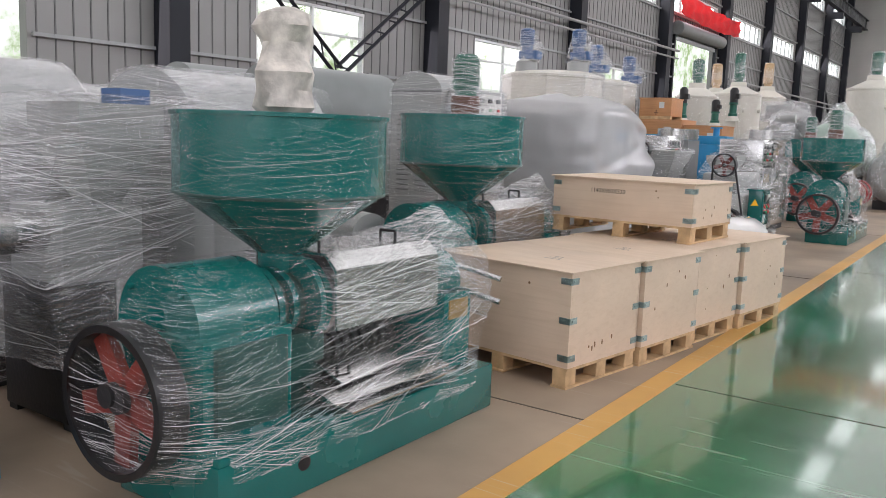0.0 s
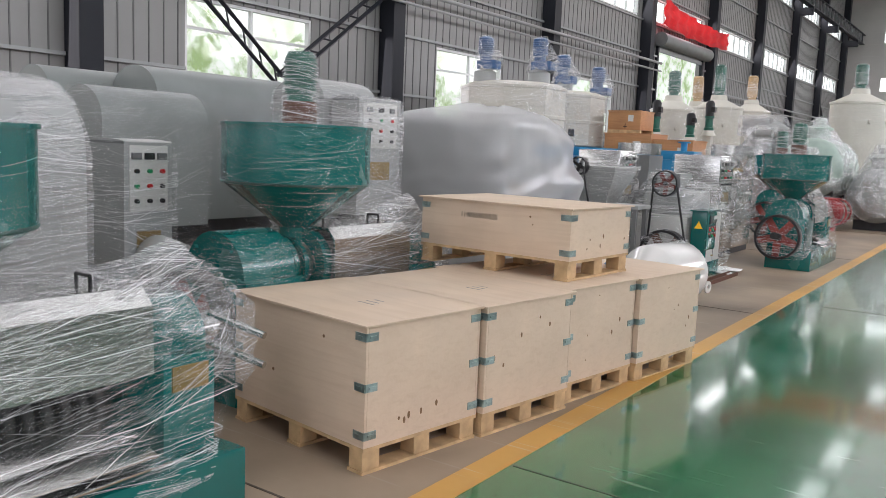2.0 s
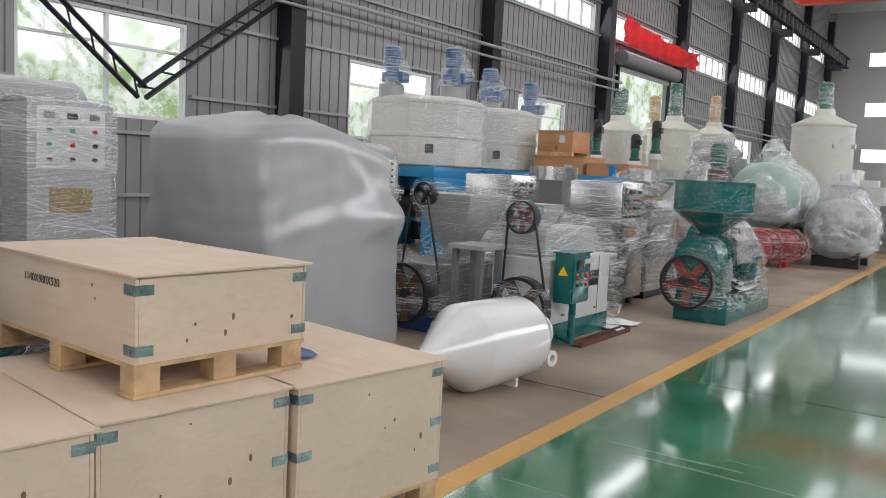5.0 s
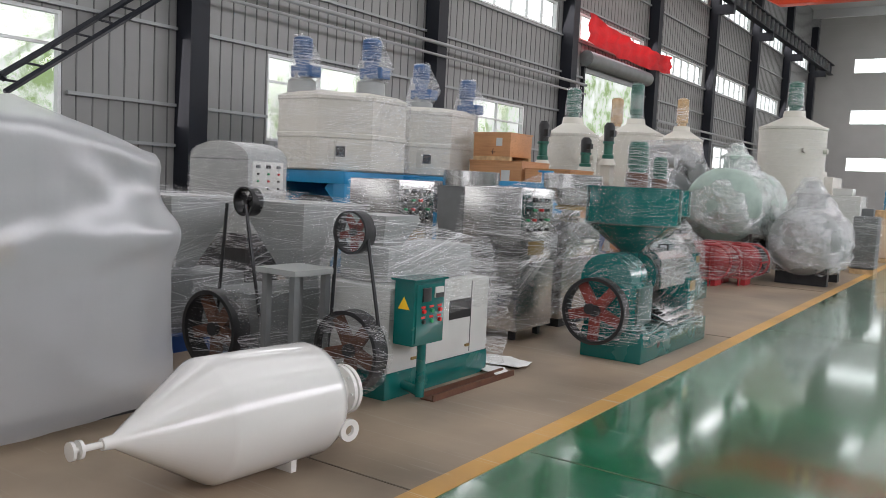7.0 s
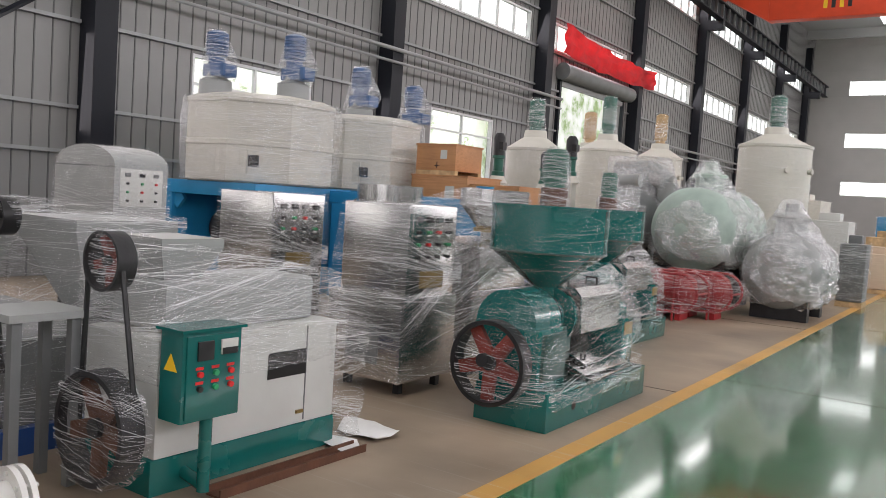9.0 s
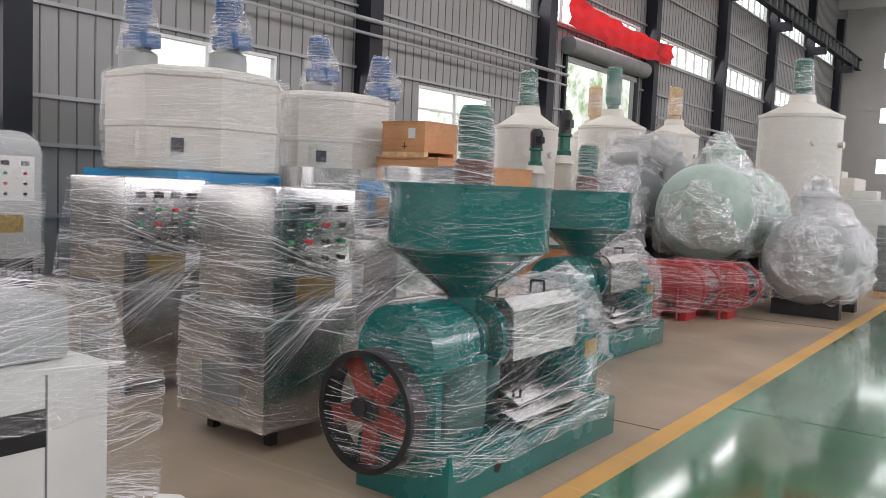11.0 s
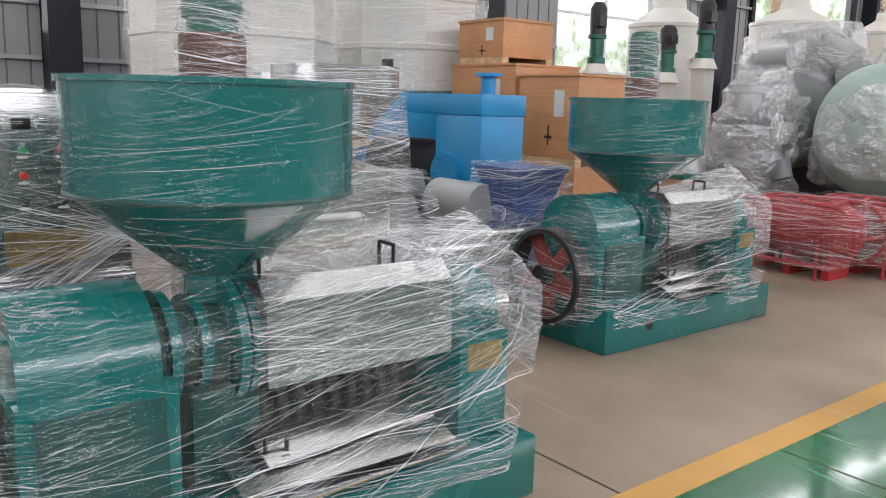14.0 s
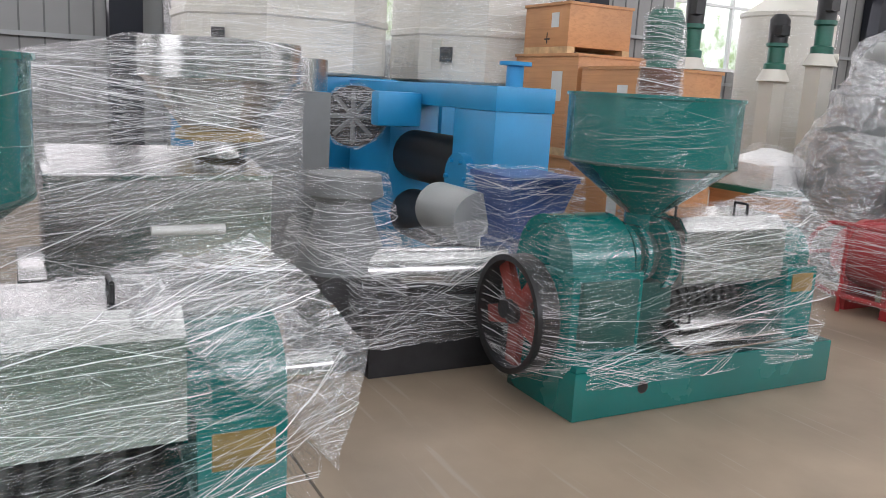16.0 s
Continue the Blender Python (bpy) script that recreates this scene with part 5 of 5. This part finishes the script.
def blue_frame(x0, x1, y0, y1, label):
    t = thing("blue_press_frame", label, "machine frame", (x0 + x1) / 2, (y0 + y1) / 2)
    hx, hy = (x1 - x0) / 2, (y1 - y0) / 2
    part("top_beam", bx(-hx, -hy, 1.5, hx, hy, 1.715, bev=0.01), M_BLUE, t)
    for sx in (-1, 1):
        X = sx * (hx - 0.13)
        part("side_plate", bx(X - 0.13, -hy + 0.02, 0, X + 0.13, hy - 0.02, 1.5, bev=0.01), M_BLUE, t)
        part("gusset", bx(-0.12, -0.03, -0.12, 0.12, 0.03, 0.12, m=pose(X - sx * 0.2, -hy + 0.1, 1.42, 0, 45)), M_BLUE, t)
    part("roller", cy((-hx + 0.3, 0, 0.95), (hx - 0.3, 0, 0.95), 0.3), M_DARK, t)
    part("cross_tie", bx(-hx + 0.26, hy - 0.2, 0.1, hx - 0.26, hy - 0.1, 0.5), M_DARK, t)
    return t


blue_frame(-10.8, -8.6, 17.1, 19.2, "bright blue steel frame carrying a mixer")
mixer(-9.65, 18.15, 1.22, 61, ((-0.3, -0.75, 0.2), (0.7, -0.05, 0.22)), "eight-sided cream mixer with blue motors under film")
blue_frame(-10.8, -8.7, 19.8, 21.9, "bright blue steel frame carrying a mixer")
mixer(-9.75, 20.8, 1.1, 62, ((0.2, -0.4, 0.12), (0.75, 0.5, -0.1)), "eight-sided cream mixer wrapped in film")
bf = thing("blue_roll_frame", "sky blue roll frame with open sides and a wrapped gear", "machine frame", -6.9, 18.85)
part("top_beam", bx(-1.6, -0.27, 1.5, 1.45, 0.27, 1.69, bev=0.01), M_BLUE, bf)
part("side_plate", bx(0.78, -0.26, 0, 1.44, 0.26, 1.5, bev=0.012), M_BLUE, bf)
part("side_plate", bx(-1.55, -0.26, 0, -0.5, 0.26, 1.5, bev=0.012), M_BLUE, bf)
part("inner_web", bx(0.72, -0.2, 0, 0.78, 0.2, 1.5), M_BLUE, bf)
part("roller", cy((-0.5, 0.02, 1.0), (0.75, 0.02, 1.0), 0.24), M_DARK, bf)
part("roller", cy((-0.5, 0.02, 0.42), (0.75, 0.02, 0.42), 0.24), M_DARK, bf)
part("bearing", cy((1.0, -0.33, 0.95), (1.0, -0.25, 0.95), 0.2), M_BLUE, bf)
for k in range(6):
    part("bolt", cy((1.0 + 0.15 * math.cos(k * 1.05), -0.36, 0.95 + 0.15 * math.sin(k * 1.05)), (1.0 + 0.15 * math.cos(k * 1.05), -0.33, 0.95 + 0.15 * math.sin(k * 1.05)), 0.018, seg=6), M_BLUE, bf)
part("gear_drum", cy((-0.15, -0.78, 1.36), (-0.68, -0.50, 1.36), 0.27), M_DARK, bf)
part("gear_bracket", bx(-0.75, -0.6, 1.28, -0.6, -0.25, 1.44), M_BLUE, bf)
for k in range(8):
    part("gear_rib", cy((-0.14, -0.785, 1.36), (-0.14 + 0.47 * 0.24 * math.cos(k * 0.785), -0.785 + 0.88 * 0.24 * math.cos(k * 0.785), 1.36 + 0.24 * math.sin(k * 0.785)), 0.02, seg=6), M_GREYD, bf)
part("film", hull([(-0.15 + d * 0.88 + 0.47 * 0.3 * math.cos(a), -0.78 - d * 0.47 + 0.88 * 0.3 * math.cos(a), 1.36 + 0.3 * math.sin(a)) for a in [i * 0.7 for i in range(9)] for d in (0.03, -0.35)], 0.07, 0.02, 63), M_FILMD, bf)
part("motor_box", bx(0.05, -0.7, 1.3, 0.22, -0.28, 1.6, bev=0.03), M_BLUE, bf)
part("stub_flange", lathe(bmesh.new(), [(0.07, 1.69), (0.07, 1.86), (0.13, 1.86), (0.13, 1.89)], 20, pose(1.1, 0.1, 0)), M_BLUE, bf)


# ---- orange crates ----
def orange_crate(x, y, z, w, d, h, label):
    t = thing("orange_crate", label, "crate", x, y, z, 0, "orange plywood crates")
    part("skid", bx(-w / 2, -d / 2, 0, w / 2, -d / 2 + 0.1, 0.08), M_PINE, t)
    part("skid", bx(-w / 2, d / 2 - 0.1, 0, w / 2, d / 2, 0.08), M_PINE, t)
    part("box", bx(-w / 2, -d / 2, 0.08, w / 2, d / 2, h, bev=0.006), M_PLYO, t)
    part("lid", bx(-w / 2 - 0.015, -d / 2 - 0.015, h, w / 2 + 0.015, d / 2 + 0.015, h + 0.03), M_PLYO, t)
    part("paper_label", bx(w * 0.12, -d / 2 - 0.004, h * 0.55, w * 0.28, -d / 2, h * 0.85), M_OFFW, t)
    part("stencil", bx(-w * 0.02, -d / 2 - 0.003, h * 0.3, w * 0.1, -d / 2, h * 0.33), M_INK, t)
    part("stencil", bx(w * 0.03, -d / 2 - 0.0045, h * 0.22, w * 0.05, -d / 2 - 0.003, h * 0.45), M_INK, t)


orange_crate(-7.8, 21.15, 0.0, 1.2, 1.1, 0.98, "big orange plywood crate on skids")
orange_crate(-7.8, 21.15, 1.01, 1.2, 1.1, 1.05, "orange plywood crate stacked on another")
orange_crate(-7.95, 21.1, 2.09, 0.85, 0.85, 0.52, "small orange plywood crate with a paper label on top")
orange_crate(-6.65, 21.1, 0.0, 0.95, 1.0, 0.9, "orange plywood crate on skids")
orange_crate(-6.65, 21.1, 0.93, 0.95, 1.0, 1.0, "orange plywood crate with a wide lid")


# ---- vertical vessels and motors ----
def vessel(x, y, R, zs, ztop, seed, label, motor_m=M_GREENM, mt=M_CREAM):
    t = thing("vertical_vessel", label, "vessel", x, y, 0, 0, "cream vessels with top motors")
    for k in range(3):
        a = 2.1 * k
        part("leg", bx(R * 0.75 * math.cos(a) - 0.06, R * 0.75 * math.sin(a) - 0.06, 0, R * 0.75 * math.cos(a) + 0.06, R * 0.75 * math.sin(a) + 0.06, 0.6), M_CREAM, t)
    part("shell", lathe(bmesh.new(), [(0.2, 0.4), (R, 0.75), (R, zs - 0.02), (R * 1.03, zs), (R * 1.03, zs + 0.05), (R * 0.9, zs + 0.09), (0.26, zs + 0.3), (0.24, zs + 0.45)], 40), mt, t)
    m = part("top_motor", lathe(bmesh.new(), [(0.13, zs + 0.44), (0.13, zs + 0.55), (0.17, zs + 0.57), (0.17, ztop - 0.05), (0.1, ztop)], 20), motor_m, t)
    part("film", hull(disc(0, 0, zs + 0.42, 0.22, 10) + disc(0, 0, ztop + 0.02, 0.17, 10), 0.14, 0.02, seed), M_FILMD, m)
    for k in range(3):
        part("nozzle", cy((R * 0.95 * math.cos(-1 + k * 0.8), R * 0.95 * math.sin(-1 + k * 0.8), zs - 0.5), (R * 1.12 * math.cos(-1 + k * 0.8), R * 1.12 * math.sin(-1 + k * 0.8), zs - 0.5), 0.06, seg=12), mt, t)
    part("film", hull(disc(0, 0, 0.9, R * 1.03, 16) + disc(0, 0, zs + 0.07, R * 1.05, 16), 0.2, 0.02, seed), M_FILM, t)
    return t


vessel(-8.3, 24.9, 0.62, 2.85, 4.0, 71, "cream upright vessel in film with a top motor")
vessel(-8.0, 28.1, 0.74, 3.1, 4.5, 72, "cream upright vessel in film with a top motor")
vessel(-9.2, 29.6, 0.6, 3.0, 4.3, 73, "cream upright vessel in film with a top motor", M_PINE)
vessel(-8.0, 31.8, 0.65, 3.2, 4.5, 74, "cream upright vessel with a tan capped motor", M_PINE)
vessel(-3.9, 27.8, 0.76, 3.25, 4.4, 75, "tall cream vessel in film near the aisle")


def stand_motor(x, y, z0, z1):
    t = thing("stirrer_motor", "black and green vertical stirrer motor", "motor", x, y, 0, 0, "stirrer motors")
    h = z1 - z0
    part("stand", bx(-0.11, -0.11, 0, 0.11, 0.11, z0 - 0.14), M_CREAM, t)
    part("mount", lathe(bmesh.new(), [(0.2, z0 - 0.14), (0.13, z0 + 0.002)], 16), M_CREAM, t)
    part("gear", lathe(bmesh.new(), [(0.13, z0), (0.13, z0 + h * 0.1), (0.1, z0 + h * 0.12), (0.1, z0 + h * 0.4), (0.13, z0 + h * 0.42), (0.13, z0 + h * 0.48)], 18), M_GREENM, t)
    mm = part("motor", lathe(bmesh.new(), [(0.11, z0 + h * 0.48), (0.12, z0 + h * 0.9), (0.07, z1)], 18), M_BLACK, t)
    part("terminal_box", bx(0.08, -0.16, z0 + h * 0.6, 0.18, -0.02, z0 + h * 0.78), M_BLACK, mm)


stand_motor(-8.0, 22.9, 2.2, 3.05)
stand_motor(-7.3, 23.6, 2.1, 2.75)
stand_motor(-6.9, 23.9, 2.3, 3.1)


# ---- lying tanks ----
def lying_tank(x, y0, y1, z, R, label, seed, mt=M_GREY, dome=True, cat="tank"):
    t = thing("lying_tank", label, cat, x, (y0 + y1) / 2, 0, 0, "wrapped lying tanks")
    L = (y1 - y0) / 2
    m = pose(0, 0, z, -90)
    part("shell", lathe(bmesh.new(), [(0.02, -L), (R * 0.5, -L + 0.06), (R * 0.85, -L + 0.2), (R, -L + 0.42), (R, L - 0.42), (R * 0.85, L - 0.2), (R * 0.5, L - 0.06), (0.02, L)], 36, m), mt, t)
    for s in (-L * 0.55, L * 0.55):
        part("saddle", bx(-R * 0.7, s - 0.1, 0, R * 0.7, s + 0.1, max(0.12, z - R * 0.7)), M_DARK, t)
    if dome:
        part("manhole", lathe(bmesh.new(), [(0.26, 0), (0.26, R + 0.2), (0.32, R + 0.2), (0.32, R + 0.26), (0.12, R + 0.36), (0.12, R + 0.5)], 20, pose(0, -L * 0.2, z)), mt, t)
    pts = [(1.04 * R * math.cos(a), s, z + 1.04 * R * math.sin(a)) for a in [i * 0.52 for i in range(12)] for s in (-L * 0.6, L * 0.6)] + [(0.6 * R * math.cos(a), s, z + 0.6 * R * math.sin(a)) for a in [i * 0.7 for i in range(9)] for s in (-L - 0.02, L + 0.02)]
    pts += [(sx * R * 0.95, s, z - R * 0.75) for sx in (-1, 1) for s in (-L * 0.8, L * 0.8)]
    part("film", crumple(hull(pts, 0.09, 0.02, seed), 0.055, seed), M_FILMT, t, "loose crinkled film over the tank", 28)
    if dome:
        part("film", crumple(hull(disc(0, -L * 0.2, z + R * 0.8, 0.55, 10) + disc(0, -L * 0.2, z + R + 0.55, 0.15, 6), 0.08, 0.02, seed + 1), 0.04, seed + 1), M_FILMT, t, "", 28)


lying_tank(-4.15, 22.9, 26.0, 1.42, 0.75, "pale green lying tank bagged in film", 81, mat("pale_green_paint", (0.36, 0.46, 0.40), 0.4))
lying_tank(-2.62, 23.1, 25.2, 0.82, 0.66, "squat lying tank bagged in film on saddles", 83, M_GREY)
lying_tank(-5.6, 23.5, 26.5, 1.5, 0.62, "dark lying tank with bent pipes bagged in film", 85, M_GREYD)
t = thing("bent_duct", "grey bent duct wrapped in film", "duct", -5.5, 24.4)
b = bmesh.new()
tube(b, [(-0.6, 0, 2.45), (0.1, 0, 2.5), (0.45, 0.0, 2.25), (0.5, 0, 1.5)], 0.2, 16)
part("pipe", b, M_GREY, t)
part("film", hull(corners(-0.7, -0.25, 2.2, 0.4, 0.25, 2.75) + [(0.8, 0, 1.9)], 0.14, 0.03, 87), M_FILMT, t)


orange_crate(-6.1, 22.3, 0.0, 0.8, 0.7, 0.75, "low orange plywood crate carrying a wrapped bundle")
t = thing("wrapped_bundle", "white wrapped bundle on a green board", "bundle", -6.1, 22.3, 0.78)
part("board", bx(-0.42, -0.37, 0.0, 0.42, 0.37, 0.06, bev=0.005), M_GREENM, t)
part("bundle", hull(corners(-0.35, -0.3, 0.06, 0.35, 0.3, 0.3) + [(-0.1, 0.0, 0.46), (0.15, 0.1, 0.42)], 0.08, 0.04, 91), M_PLASTIC, t)
part("film", hull(corners(-0.37, -0.32, 0.07, 0.37, 0.32, 0.33) + [(-0.1, 0.0, 0.5), (0.15, 0.1, 0.46)], 0.08, 0.03, 92), M_FILMD, t)
t = thing("bagged_pump", "tall dark pump with bent pipes bagged in loose film", "pump", -5.45, 22.75)
part("base", bx(-0.45, -0.3, 0, 0.45, 0.3, 0.25, bev=0.01), M_DARK, t)
part("casing", lathe(bmesh.new(), [(0.3, 0.25), (0.42, 0.35), (0.42, 1.3), (0.3, 1.5), (0.16, 1.6), (0.16, 1.8), (0.24, 1.82), (0.24, 1.9)], 28), M_GREYD, t)
part("elbow", tube(bmesh.new(), [(0, 0, 1.85), (0, 0, 2.05), (0.12, 0, 2.2), (0.5, 0, 2.22)], 0.12, 14), M_GREY, t)
part("branch_pipe", tube(bmesh.new(), [(0.3, -0.1, 1.0), (0.55, -0.15, 1.05), (0.62, -0.15, 0.85)], 0.12, 14), M_GREYD, t)
part("film", crumple(hull(corners(-0.48, -0.4, 0.3, 0.5, 0.4, 0.9) + disc(0.05, 0, 1.45, 0.5, 12) + [(0.6, -0.2, 1.1)], 0.09, 0.06, 93, 0.03), 0.05, 93), M_FILMT, t, "loose crinkled film")
part("film", crumple(hull(disc(0.02, 0, 1.5, 0.4, 10) + disc(0.05, 0, 1.95, 0.26, 10) + [(0.55, 0.12, 2.38), (0.55, -0.12, 2.1), (-0.1, 0.0, 2.3), (0.1, 0.1, 2.42)], 0.08, 0.05, 94), 0.05, 94), M_FILMT, t, "loose crinkled film")


def red_tank(x, y, group):
    t = thing("red_receiver", "crimson air receiver in a tube frame wrapped in film", "tank", x, y, 0, 0, group)
    part("shell", lathe(bmesh.new(), [(0.03, -0.62), (0.2, -0.57), (0.27, -0.45), (0.27, 0.45), (0.2, 0.57), (0.03, 0.62)], 28, pose(0, 0, 0.47, 0, 90)), M_BRICKRED, t)
    for s in (-0.4, 0.0, 0.4):
        part("hoop", lathe(bmesh.new(), [(0.275, s - 0.025), (0.295, s - 0.025), (0.295, s + 0.025), (0.275, s + 0.025)], 28, pose(0, 0, 0.47, 0, 90), False), M_BRICKRED, t)
        part("foot", bx(s - 0.04, -0.2, 0, s + 0.04, 0.2, 0.25), M_BRICKRED, t)
    loop = [(0.42 * c / abs(c) + 0.3 * math.cos(a), 0.44 + 0.3 * math.sin(a)) for a in [math.pi * (i + 0.5) / 12 for i in range(24)] for c in (math.cos(a),)]
    for s in (-0.3, 0.3):
        part("tube_loop", tube(bmesh.new(), [(p, s, q) for p, q in loop + loop[:1]], 0.022, 8), M_BRICKRED, t, "bent red tube loop")
        for p in (-0.35, 0.35):
            part("upright", cy((p, s, 0.0), (p, s, 0.74), 0.018, seg=8), M_BRICKRED, t)
    for p, q in ((-0.7, 0.44), (0.7, 0.44), (-0.3, 0.74), (0.3, 0.74)):
        part("cross_bar", cy((p, -0.3, q), (p, 0.3, q), 0.018, seg=8), M_BRICKRED, t)
    part("film", hull(corners(-0.76, -0.33, 0.25, 0.76, 0.33, 0.62) + corners(-0.5, -0.33, 0.12, 0.5, 0.33, 0.78), 0.12, 0.02, 88), M_FILM, t)


red_tank(-4.1, 21.75, "red receivers")
red_tank(-3.75, 22.4, "red receivers")

# ---- far end of the row ----
for k, (x, y, w, d, h, mt, nm, lab) in enumerate((
    (-2.9, 29.3, 0.9, 0.9, 1.75, M_OFFW, "white_cabinet", "white machine cabinet in film with a yellow label"),
    (-2.1, 27.6, 0.5, 0.6, 1.3, M_GREYD, "grey_gearbox", "grey gear unit in film"),
    (-2.2, 32.5, 0.9, 1.2, 1.0, M_PLY, "far_crate", "pale plywood crate on a pallet"),
    (-2.3, 34.5, 0.9, 1.2, 1.4, M_PINE, "slatted_crate", "slatted wooden crate on the floor"),
    (-2.2, 38.0, 1.4, 2.0, 2.0, M_BLUE, "blue_machine", "bright blue machine far down the row"),
    (-4.6, 34.0, 1.5, 1.5, 2.3, M_CREAM, "far_mixer", "cream wrapped machine far down the row"))):
    t = thing(nm, lab, "machine" if "crate" not in nm else "crate", x, y)
    part("body", bx(-w / 2, -d / 2, 0.12, w / 2, d / 2, h, bev=0.03), mt, t)
    part("pallet", bx(-w / 2, -d / 2, 0, w / 2, d / 2, 0.11), M_PINE, t)
    part("top_part", bx(-w / 4, -d / 4, h, w / 4, d / 4, h + 0.18, bev=0.02), mt, t)
    if mt not in (M_PLY, M_PINE):
        part("film", hull(corners(-w / 2 - 0.03, -d / 2 - 0.03, 0.15, w / 2 + 0.03, d / 2 + 0.03, h + 0.02), 0.2, 0.02, 90 + k), M_FILM, t)
